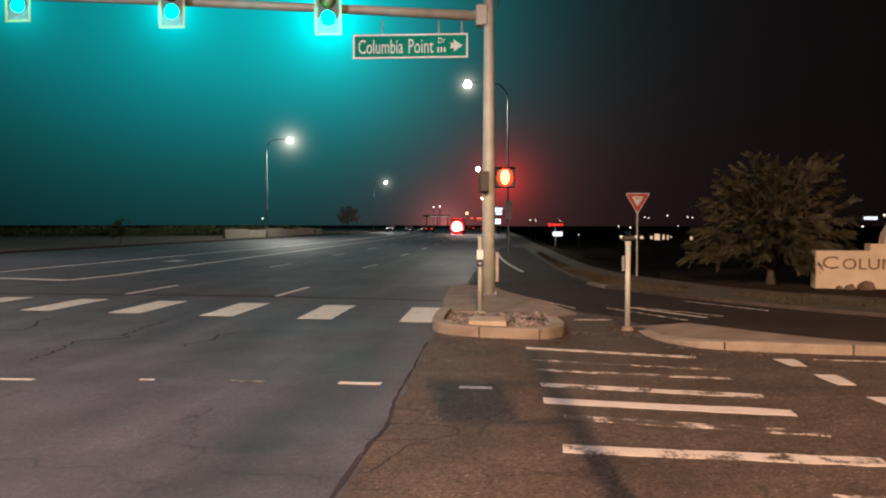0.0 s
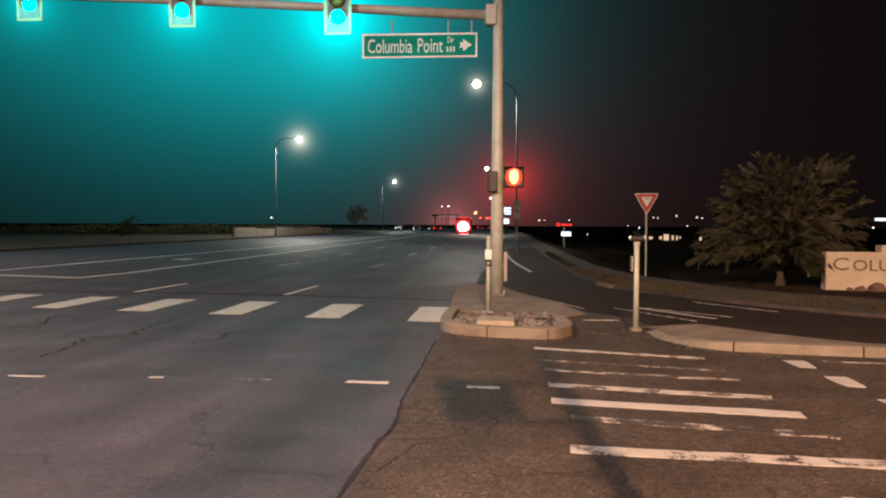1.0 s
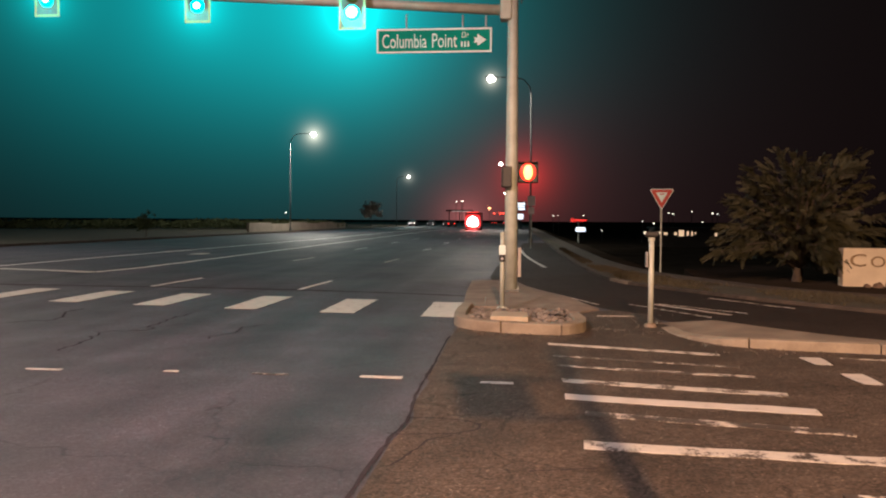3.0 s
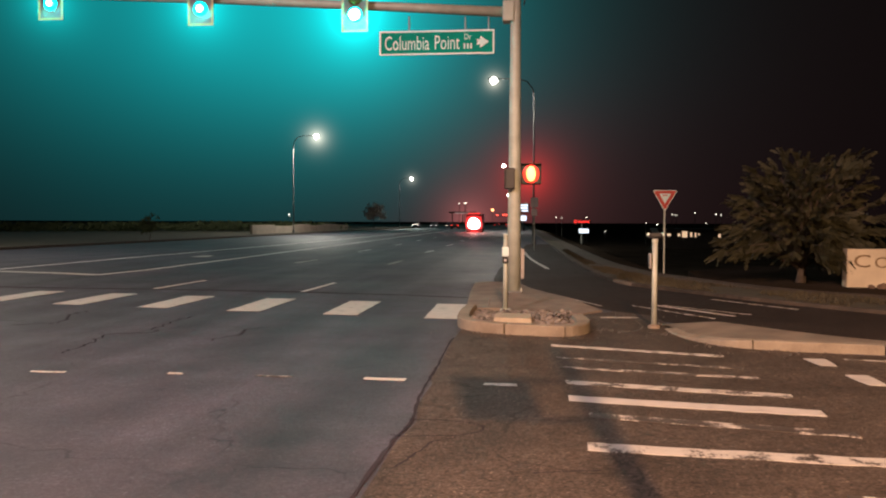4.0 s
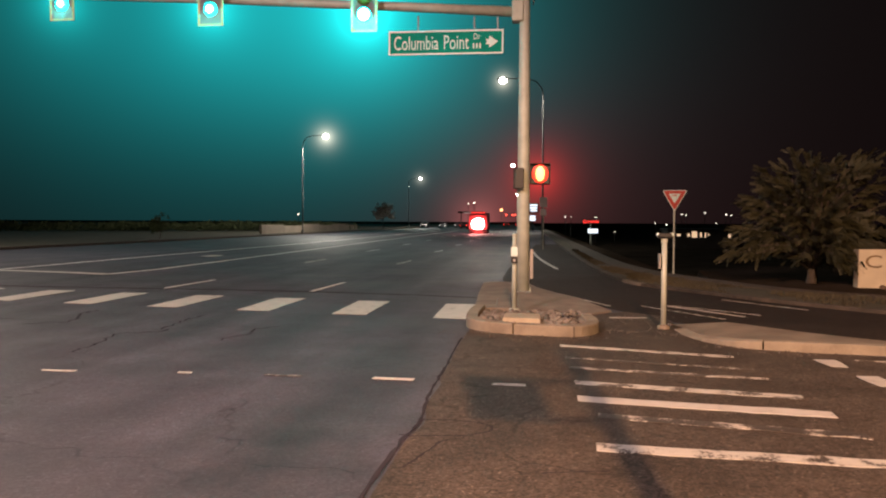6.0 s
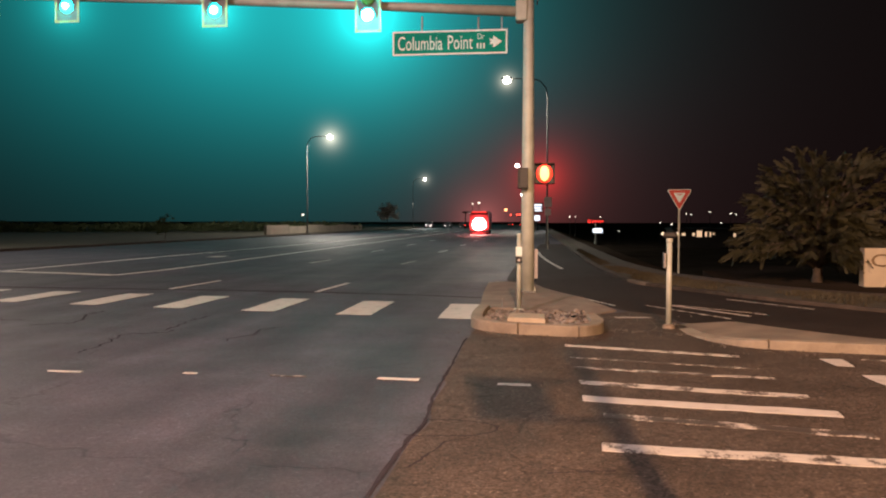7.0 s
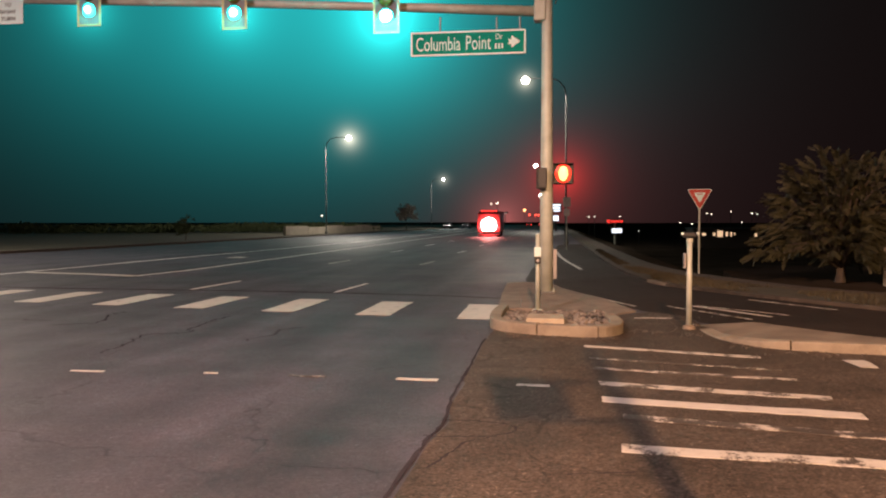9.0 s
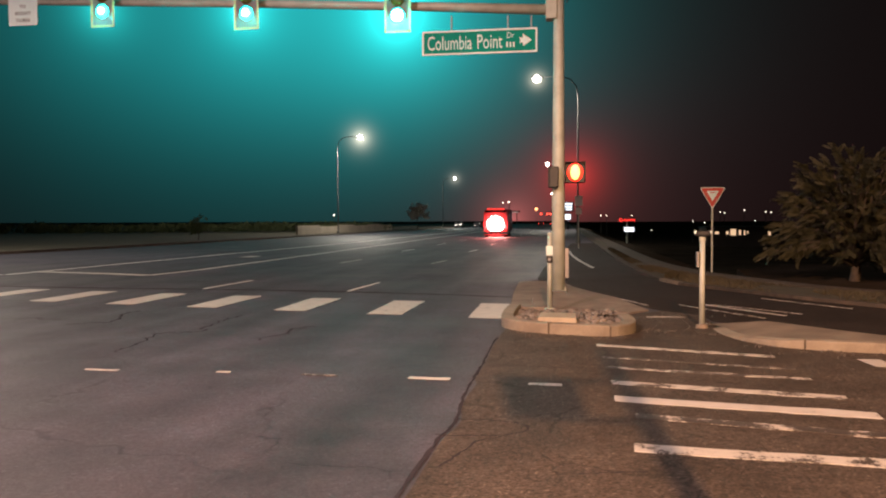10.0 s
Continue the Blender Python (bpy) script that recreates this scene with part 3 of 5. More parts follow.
    line_mark(road, "edge_line", smooth_line([(0.2, 44), (0.3, 39), (0.56, 33.6), (0.97, 28.0)]), 0.07, PAINT)


def make_verge(road):
    """Kerb stones, the grass strip and the sidewalk on the right, and the lawn on the left."""
    part_line = [p for p in RIGHT_KERB if p[1] < 130]
    kerb = thing("kerb", pose(0, 0, 0), "dark concrete kerb along the turning lane", "kerb", kind="structure")
    stones = smooth_line([p for p in part_line if p[1] > 12.2], 2)
    face, rear = offset_line(stones, -0.002), offset_line(stones, -0.17)
    for i in range(len(stones) - 1):
        part("kerb_stone", slab([face[i], face[i + 1], rear[i + 1], rear[i]], -0.05, 0.075),
             CONCRETE if 21.0 < stones[i][1] < 22.4 else SIDE_CONCRETE if stones[i][0] > 4.9 else KERB_DARK, kerb)
    kerb_back = [p for p in offset_line(RIGHT_KERB, -0.175) if p[1] < 300 and p[0] < 60]
    side_front = offset_line(SIDEWALK, 0.4)
    grass = slab(kerb_back + side_front[::-1], -0.3, 0.06)
    tagged(part("grass_verge", grass, GRASS), "patchy dry grass strip beside the kerb", "grass", kind="structure")
    walkway = thing("sidewalk", pose(0, 0, 0), "dark concrete sidewalk behind the grass strip", "sidewalk", kind="structure")
    for i in range(0, len(SIDEWALK) - 1):
        part("paving_slab", band(SIDEWALK[i:i + 2], -0.4, 0.395, -0.5, 0.075), SIDE_CONCRETE, walkway)
    bed = slab(offset_line(SIDEWALK[36:], -0.405) + [(60, 30), (8, 30), (5.6, 27)], -0.5, 0.05)
    tagged(part("planting_bed", bed, SOIL), "dark planting bed behind the sidewalk", "planting bed", kind="structure")
    lane = slab([(1.75, 14.9), (2.35, 14.3), (2.4, 13.45), (2.95, 12.9), (3.6, 12.0), (4.1, 11.3), (4.75, 10.85), (6.2, 10.4), (9, 10.0), (40, 8.8)] + offset_line([p for p in RIGHT_KERB if p[1] > 12.0 and p[1] < 60 and p[0] < 40], 0.01)[::-1] + [(0.4, 58), (0.0, 46), (-0.45, 36), (-0.75, 28), (-0.8, 23), (-0.55, 19.5), (0.3, 18.2)], 0.0012, 0.0045)
    tagged(part("turn_lane", lane, ASPHALT_DARK), "dark asphalt of the turning lane", "road", kind="structure")
    left_kerb = thing("kerb_left", pose(0, 0, 0), "dark concrete kerb before the lawn", "kerb", kind="structure")
    near = [p for p in LEFT_KERB if -70 < p[0] and p[1] < 200]
    for i in range(0, len(near) - 2, 2):
        part("kerb_stone", band(near[i:i + 3], -0.17, 0.0, -0.05, 0.15), KERB_DARK, left_kerb)
    lawn = slab(offset_line(LEFT_KERB, -0.175) + [(-900, 420), (-900, 17)], -0.3, 0.14)
    tagged(part("lawn", lawn, GRASS), "dark mown lawn beyond the road", "lawn", kind="structure")


def stone_mesh(name, seed, material):
    rng = random.Random(seed)
    bm = bmesh.new()
    bmesh.ops.create_icosphere(bm, subdivisions=1, radius=1.0)
    for v in bm.verts:
        v.co *= rng.uniform(0.72, 1.15)
    me = bpy.data.meshes.new(name)
    bm.to_mesh(me)
    bm.free()
    me.materials.append(material)
    return me


def make_islands():
    # nose: a ring of kerb stones filled with cobbles, with a concrete pad
    nose = thing("island_nose", pose(0, 0, 0), "rounded traffic island nose with cobbles inside pale kerbs", "traffic island", kind="structure")
    ring = smooth_line([(-1.0, 14.3), (-1.04, 13.4), (-1.0, 12.45), (-0.78, 11.95), (-0.35, 11.66), (0.15, 11.52), (0.66, 11.48), (0.98, 11.8), (1.07, 12.3), (1.03, 13.0)], 4)
    cuts = [0, 17, 24, 32, 36]
    for a, b in zip(cuts, cuts[1:]):
        seg = ring[a:b + 1]
        p, q = Vector(seg[-1]), Vector(seg[-2])
        seg[-1] = tuple(p + (q - p).normalized() * 0.025)
        part("kerb_stone", band(seg, -0.2, 0.0, -0.02, 0.165, 0.022), KERB, nose)
    fill = offset_line(ring, -0.2)
    part("mortar_bed", slab(fill, 0.0, 0.075), CONCRETE_DARK, nose)
    part("concrete_pad", slab([(-0.42, 12.35), (0.17, 12.3), (0.17, 12.95), (-0.40, 13.0)], 0.05, 0.165, 0.015), PAD, nose)
    meshes = [stone_mesh("cobble", 40 + k, STONE) for k in range(4)]
    rng = random.Random(5)
    count = 0
    spots = []
    while count < 210:
        x, y = rng.uniform(-0.8, 0.86), rng.uniform(11.85, 14.1)
        if -0.5 < x < 0.25 and 12.22 < y < 13.08:
            continue
        if math.hypot(max(0, abs(x - 0.03) - 0.45), max(0, 12.3 - y)) > 0.42 or any(math.hypot(x - a, y - b) < 0.075 for a, b in spots):
            count += 0.04
            continue
        spots.append((x, y))
        s = rng.uniform(0.032, 0.062)
        share("cobble", meshes[int(count) % 4], nose,
              pose(x, y, 0.085, rng.uniform(-30, 30), rng.uniform(-30, 30), rng.uniform(0, 360)) @ Matrix.Diagonal((s * 1.25, s, s * 0.65, 1)))
        count += 1
    # a heap of loose stones at its back corner
    for k in range(60):
        x, y = 0.72 + rng.gauss(0, 0.13), 13.2 + rng.gauss(0, 0.22)
        d = math.hypot((x - 0.72) / 0.3, (y - 13.2) / 0.45)
        s = rng.uniform(0.022, 0.045)
        share("cobble", meshes[k % 4], nose, pose(x, y, 0.09 + max(0.0, 0.11 * (1 - d)), rng.uniform(-40, 40), rng.uniform(-40, 40), rng.uniform(0, 360)) @ Matrix.Diagonal((s * 1.3, s, s * 0.7, 1)))
    # the refuge behind it
    island = thing("island_refuge", pose(0, 0, 0), "concrete traffic island paved in scored panels", "traffic island", kind="structure")
    panels = [[(-1.0, 14.33), (-0.27, 14.36), (-0.27, 16.7), (-1.09, 16.7)], [(-1.09, 16.712), (-0.27, 16.712), (-0.27, 20.0), (-0.95, 20.0), (-1.15, 19.7)],
              [(-0.26, 16.2), (0.98, 16.0), (0.62, 16.95), (0.2, 18.3), (-0.02, 19.6), (-0.26, 20.0)]]
    for p in panels:
        panel = slab(p, -0.02, 0.15, 0.008)
        for v in panel.verts:
            if v.co.z > 0.1 and v.co.y < 14.6:
                v.co.z -= 0.05
        part("concrete_panel", panel, CONCRETE_DARK, island)
    part("anchor_rod", tubed([(-0.59, 14.5, 0.08), (-0.59, 14.5, 0.25)], [0.012, 0.012], 6), LAMP_STEEL, island)
    ramp = slab([(-0.26, 14.4), (1.1, 14.25), (1.52, 14.8), (0.985, 15.99), (-0.26, 16.19)], -0.02, 0.149)
    for v in ramp.verts:
        if v.co.z > 0 and v.co.y < 15:
            v.co.z = 0.03
    part("ramp_panel", ramp, CONCRETE_DARK, island)
    # the island at the post
    isl = thing("island_corner", pose(0, 0, 0), "low pale concrete island beside the turning lane", "traffic island", kind="structure")
    front = smooth_line([(2.24, 12.5), (2.30, 11.75), (2.52, 11.15), (3.05, 10.66), (4.6, 10.38), (9.0, 9.7)], 5)

    def die_away(bm):
        for v in bm.verts:
            if v.co.z > 0.05:
                k = max(0.0, min(1.0, (v.co.x - 2.25) / 1.15))
                v.co.z -= 0.115 * (1.0 - k * (2 - k)) + 0.02
        return bm

    back = smooth_line([(9.0, 9.95), (6.2, 10.35), (5.0, 10.7), (4.35, 11.15), (3.6, 11.95), (2.95, 12.85), (2.5, 13.3), (2.28, 13.0)], 5)
    for a, b in ((0, 8), (8, 15), (15, 20), (20, 25)):
        seg = front[a:b + 1]
        if a:
            p, q = Vector(seg[0]), Vector(seg[1])
            seg[0] = tuple(p + (q - p).normalized() * 0.02)
        part("kerb_stone", die_away(band(seg, -0.18, 0.0, -0.02, 0.15, 0.02)), KERB, isl)
    side = offset_line(front, -0.185)
    panel = bmesh.new()
    rear = [min(back, key=lambda q: (q[0] - p[0]) ** 2 + (q[1] - p[1]) ** 2) for p in side]
    top = [[panel.verts.new((*p, 0.146)), panel.verts.new((*q, 0.146))] for p, q in zip(side, rear)]
    low = [[panel.verts.new((*p, -0.02)), panel.verts.new((*q, -0.02))] for p, q in zip(side, rear)]
    for (a, b), (c, d), (e, f), (g, h) in zip(top, top[1:], low, low[1:]):
        panel.faces.new((a, c, d, b))
        panel.faces.new((b, d, h, f))
        panel.faces.new((c, a, e, g))
    part("concrete_panel", die_away(panel), CONCRETE, isl)


def make_gravel():
    """Loose grit swept against the kerbs."""
    rng = random.Random(15)
    bm = bmesh.new()
    near = [(-0.75, 11.75, 0.25), (-0.2, 11.5, 0.2), (0.5, 11.35, 0.2), (1.15, 12.2, 0.3), (1.5, 13.2, 0.5), (2.3, 11.9, 0.25), (2.7, 10.85, 0.2), (3.4, 10.4, 0.3), (1.7, 12.2, 0.6), (1.9, 14.0, 0.4)]
    for k in range(420):
        cx, cy, r = near[k % len(near)]
        x, y, d = cx + rng.gauss(0, r), cy + rng.gauss(0, r * 0.5), rng.uniform(0.006, 0.018)
        bmesh.ops.create_cube(bm, size=1.0, matrix=pose(x, y, 0.006 + d * 0.3, rng.uniform(0, 90), rng.uniform(0, 90), rng.uniform(0, 90)) @ Matrix.Diagonal((d * 1.4, d, d * 0.8, 1)))
    tagged(part("gravel", bm, STONE), "loose grit swept against the kerbs", "gravel", kind="stuff")


def make_tufts():
    """Short uneven grass on the strip between kerb and sidewalk."""
    rng = random.Random(31)
    verts, faces = [], []
    for _ in range(5200):
        y = 15.3 + 30 * rng.random() ** 1.6
        x0, x1 = kerb_x(RIGHT_KERB, y) + 0.3, kerb_x(SIDEWALK, y) - 0.5
        if x1 <= x0 or noise.noise(Vector((x0 * 0.3, y * 0.5, 0))) < -0.25:
            continue
        x = rng.uniform(x0, x1)
        if noise.noise(Vector((x * 0.9, y * 0.6, 4.0))) < -0.15:
            continue
        for _ in range(4):
            a, h, w = rng.uniform(0, 6.28), rng.uniform(0.03, 0.10), rng.uniform(0.008, 0.018)
            px, py = x + rng.gauss(0, 0.04), y + rng.gauss(0, 0.04)
            dx, dy = math.cos(a), math.sin(a)
            i = len(verts)
            verts += [(px - dx * w, py - dy * w, 0.05), (px + dx * w, py + dy * w, 0.05), (px + dy * h * 0.5, py - dx * h * 0.5, 0.06 + h)]
            faces.append((i, i + 1, i + 2))
    me = bpy.data.meshes.new("grass")
    me.from_pydata(verts, [], faces)
    me.materials.append(BLADE)
    tagged(new("grass", me), "short dry grass on the strip by the kerb", "grass", kind="stuff")


make_ground()
ROAD = make_roads()
make_seams(ROAD)
make_marks(ROAD)
make_verge(ROAD)
make_islands()
make_gravel()
make_tufts()


# ---- signal pole ----
def signal_head(m, core):
    """Three-section signal with a black back plate edged in yellow tape; the lowest lens is lit green. Origin: the green lens."""
    head = thing("traffic_signal", m, "black three-lens traffic signal showing green, yellow-edged back plate", "traffic signal", "signals on the mast arm")
    plate = bmesh.new()
    w, lo, hi = 0.29, -0.36, 1.04
    box(plate, 0, 0.03, (lo + hi) / 2, 2 * w, 0.012, hi - lo, 0.003)
    part("back_plate", plate, PLATE_BLACK, head)
    for x, z, sx, sz in ((-w + 0.025, (lo + hi) / 2, 0.05, hi - lo), (w - 0.025, (lo + hi) / 2, 0.05, hi - lo), (0, lo + 0.025, 2 * w - 0.1, 0.05), (0, hi - 0.025, 2 * w - 0.1, 0.05)):
        part("tape_strip", boxed(x, 0.021, z, sx, 0.004, sz), YELLOW_TAPE, head, "yellow reflective tape")
    for k, (lens, name) in enumerate(((GREEN_LIT, "green_lens"), (LENS_OFF_YELLOW, "amber_lens"), (LENS_OFF_RED, "red_lens"))):
        z = 0.345 * k
        section = part("section", boxed(0, 0.12, z, 0.33, 0.18, 0.335, 0.02), BLACK, head)
        lens_ob = part(name, disc(bmesh.new(), (0, 0.012, z), (0, -1, 0), 0.15, 0.02, 20, 0.055 if k else 0.05), lens, section, smooth=True)
        # Hot disc stands in for the lens's blown-out glare, sized per head.
        if not k:
            part("lens_glare", disc(bmesh.new(), (0, -0.04, z), (0, -1, 0), core, 0.02, 18, 0.06), GREEN_GLARE, head, "white-hot glare at the middle of the lens", smooth=True)
        visor = bmesh.new()
        reach = 0.2 if k else 0.06
        n = 14
        arc = [math.radians(-20 + 220 * i / n) for i in range(n + 1)]
        for r in (0.163, 0.168):
            a = [visor.verts.new((r * math.cos(q), 0.02, z + r * math.sin(q))) for q in arc]
            b = [visor.verts.new((r * math.cos(q), 0.02 - reach * (0.45 + 0.55 * max(0.0, math.sin(q))), z + r * math.sin(q))) for q in arc]
            for i in range(n):
                visor.faces.new((a[i], a[i + 1], b[i + 1], b[i]))
        part("visor", visor, BLACK, section)
    part("bracket", boxed(0, 0.26, 0.22, 0.09, 0.16, 0.5, 0.01), STEEL, head)
    return head


def make_signal_pole():
    x, y = -0.15, 17.0
    pole = thing("signal_pole", pose(x, y, 0.15), "tall galvanised steel signal pole with a long mast arm", "signal pole")
    part("shaft", tubed([(0, 0, 0), (0, 0, 2), (0, 0, 5), (0, 0, 9.2)], [0.145, 0.135, 0.115, 0.095], 24), STEEL, pole, smooth=True)
    part("base_plate", boxed(0, 0, 0.02, 0.38, 0.38, 0.04, 0.008), LAMP_STEEL, pole)
    for sx in (-1, 1):
        for sy in (-1, 1):
            part("anchor_bolt", tubed([(sx * 0.155, sy * 0.155, 0.03), (sx * 0.155, sy * 0.155, 0.10)], [0.022, 0.02], 8), STEEL, pole)
    part("clamp", boxed(-0.15, 0, 6.02, 0.25, 0.32, 0.44, 0.03), STEEL, pole)
    part("mast_arm", tubed([(-0.15, 0, 6.02), (-2.5, 0, 6.18), (-6.5, 0, 6.43), (-14.0, 0, 6.82)], [0.11, 0.10, 0.087, 0.058], 18), STEEL, pole, smooth=True)
    part("wire_loop", tubed([(0.16, -0.02, 6.5), (0.21, -0.02, 6.35), (0.17, -0.02, 6.15)], [0.014] * 3, 6), BLACK, pole)
    for hx, hz, core in ((-3.565, 6.08, 0.125), (-6.98, 6.285, 0.082), (-10.43, 6.48, 0.068)):
        signal_head(pose(hx, y - 0.42, hz), core)


def make_street_sign():
    """The street's name plate, hung from the mast arm."""
    y = 16.92
    sign = thing("street_name_sign", pose(-1.845, y, 5.535), "green street name sign with white border and arrow", "street sign")
    w, h = 2.49, 0.52
    part("panel", boxed(0, 0.02, 0, w, 0.03, h, 0.004), SIGN_GREEN, sign)
    for bx, bz, sx, sz in ((0, h / 2 - 0.018, w, 0.036), (0, -h / 2 + 0.018, w, 0.036), (-w / 2 + 0.018, 0, 0.036, h - 0.072), (w / 2 - 0.018, 0, 0.036, h - 0.072)):
        part("border", boxed(bx, 0.0, bz, sx, 0.012, sz), SIGN_WHITE, sign, "white border")
    for words, size, width, lx, lz in (("Columbia", 0.43, 0.97, -0.645, -0.02), ("Point", 0.44, 0.54, 0.225, -0.015), ("Dr", 0.18, 0.15, 0.675, 0.11)):
        bm = text_bm(words, size, 0.003, width, 0.0)
        bmesh.ops.translate(bm, vec=(lx, 0.002, lz), verts=bm.verts)
        part("lettering", bm, SIGN_WHITE, sign, "white lettering")
    for k in range(3):
        part("number_bar", boxed(0.605 + 0.07 * k, 0.001, -0.085, 0.036, 0.008, 0.11), SIGN_WHITE, sign)
    arrow = bmesh.new()
    pts = [(0.86, 0.06), (0.9, 0.06), (0.9, 0.05), (0.94, 0.05), (0.94, 0.13), (1.13, 0.0), (0.94, -0.13), (0.94, -0.05), (0.9, -0.05), (0.9, -0.06), (0.86, -0.06), (0.89, 0.0)]
    f = arrow.faces.new([arrow.verts.new((px, -0.002, pz)) for px, pz in pts])
    r = bmesh.ops.extrude_face_region(arrow, geom=[f])
    bmesh.ops.translate(arrow, vec=(0, 0.006, 0), verts=[v for v in r["geom"] if isinstance(v, bmesh.types.BMVert)])
    part("arrow", arrow, SIGN_WHITE, sign, "white arrow")
    for hx in (-0.6, 0.62, 1.12):
        part("hanger", tubed([(hx, 0.03, 0.24), (hx, 0.03, 0.56 - 0.03 * hx)], [0.018, 0.018], 8), ALU, sign)


def make_turn_sign():
    sign = thing("turn_rule_sign", pose(-12.68, 16.92, 6.79), "white rule sign with black lettering under the mast arm", "road sign")
    part("panel", boxed(0, 0.02, 0, 0.75, 0.02, 0.92, 0.004), SIGN_WHITE, sign)
    for words, lz, width in (("TO", -0.02, 0.17), ("RIGHT", -0.18, 0.40), ("TURN", -0.34, 0.36)):
        bm = text_bm(words, 0.12, 0.002, width)
        bmesh.ops.translate(bm, vec=(0, 0.007, lz), verts=bm.verts)
        part("lettering", bm, SIGN_INK, sign)
    part("bracket", boxed(0, 0.07, 0.1, 0.06, 0.08, 0.3, 0.006), ALU, sign)


def ped_signal(m, lit_on, label):
    ped = thing("pedestrian_signal", m, label, "pedestrian signal", "pedestrian signals on the pole")
    part("housing", boxed(0, 0.11, 0, 0.42, 0.2, 0.44, 0.02), BLACK, ped)
    part("door", boxed(0, 0.0, 0, 0.40, 0.03, 0.42, 0.01), BLACK, ped)
    if lit_on:
        # Red ellipse imitates the halo of glare around the lit symbol.
        bm = bmesh.new()
        bmesh.ops.create_uvsphere(bm, u_segments=16, v_segments=10, radius=1.0, matrix=Matrix.Translation((0, -0.022, 0)) @ Matrix.Diagonal((0.17, 0.012, 0.195, 1)))
        part("halo_ellipse", bm, RED_HALO, ped, "red ellipse imitating the glare around the symbol", smooth=True)
        bm = bmesh.new()
        bmesh.ops.create_uvsphere(bm, u_segments=16, v_segments=10, radius=1.0, matrix=Matrix.Translation((0, -0.034, 0)) @ Matrix.Diagonal((0.095, 0.02, 0.155, 1)))
        part("lit_symbol", bm, RED_CORE, ped, "glowing orange-white symbol", smooth=True)
    visor = bmesh.new()
    for sx, sz, cx, cz in ((0.43, 0.008, 0, 0.215), (0.008, 0.43, -0.212, 0), (0.008, 0.43, 0.212, 0)):
        box(visor, cx, -0.08, cz, sx, 0.16, sz)
    if lit_on:
        part("visor", visor, BLACK, ped)
    else:
        visor.free()
    part("bracket", boxed(-0.24 if lit_on else 0.0, 0.14, 0, 0.1, 0.07, 0.12 if lit_on else 0.4, 0.01), STEEL, ped)


def make_pole_fittings():
    ped_signal(pose(0.20, 16.85, 2.70), True, "black pedestrian signal with a glowing red symbol, on the pole")
    ped_signal(pose(-0.35, 16.9, 2.60, 0, 0, -90), False, "black pedestrian signal seen from its side, on the pole")
    plate = thing("button_plate", pose(0.005, 16.98, 0.77), "narrow white sign plate strapped to the pole", "sign plate")
    part("panel", boxed(0.03, 0, 0, 0.075, 0.02, 0.64, 0.006), SIGN_BACK, plate)
    part("clip", boxed(0.0, 0.03, 0, 0.05, 0.05, 0.1, 0.005), STEEL, plate)
    # push-button post before the pole
    post = thing("push_button_post", pose(-0.28, 14.25, 0.07), "slim steel push-button post with a white sign", "post")
    part("tube", tubed([(0, 0, 0), (0, 0, 1.36)], [0.042, 0.04], 14), STEEL, post, smooth=True)
    part("cap", disc(bmesh.new(), (0, 0, 1.37), (0, 0, 1), 0.044, 0.02, 14, 0.03), STEEL, post)
    part("foot_flange", tubed([(0, 0, 0), (0, 0, 0.03)], [0.1, 0.09], 14), STEEL, post)
    part("sign_plate", boxed(0, -0.055, 1.07, 0.12, 0.012, 0.17, 0.003), SIGN_WHITE, post, "white plate")
    box_ob = part("button_box", boxed(0, -0.07, 0.92, 0.11, 0.06, 0.12, 0.012), BLACK, post)
    part("button", disc(bmesh.new(), (0, -0.105, 0.91), (0, -1, 0), 0.028, 0.02, 14, 0.012), ALU, box_ob)


def make_corner_post():
    post = thing("corner_post", pose(2.10, 12.6, 0.0), "short round steel post with a push button", "post")
    part("tube", tubed([(0, 0, 0), (0, 0, 1.42)], [0.043, 0.041], 16), STEEL, post, smooth=True)
    part("foot_flange", tubed([(0, 0, 0), (0, 0, 0.05), (0, 0, 0.07)], [0.10, 0.09, 0.06], 16), CONCRETE, post)
    part("collar", tubed([(0, 0, 1.36), (0, 0, 1.42)], [0.052, 0.052], 16), STEEL, post)
    head = part("cap", boxed(0.0, 0, 1.47, 0.22, 0.16, 0.085, 0.03), BLACK, post)
    for sx in (-1, 1):
        part("cap_disc", disc(bmesh.new(), (sx * 0.112, -0.05, 1.49), (sx * 0.4, -1, 0), 0.026, 0.02, 12, 0.008), SIGN_WHITE, head)
    plate = part("button_plate", boxed(-0.075, 0.0, 1.07, 0.03, 0.14, 0.24, 0.006), SIGN_BACK, post)
    part("button", disc(bmesh.new(), (-0.095, 0, 1.0), (-1, 0, 0), 0.03, 0.02, 12, 0.01), BLACK, plate)
    part("bolt", tubed([(0.075, -0.05, 0.06), (0.075, -0.05, 0.1)], [0.018, 0.018], 8), CHROME, post)


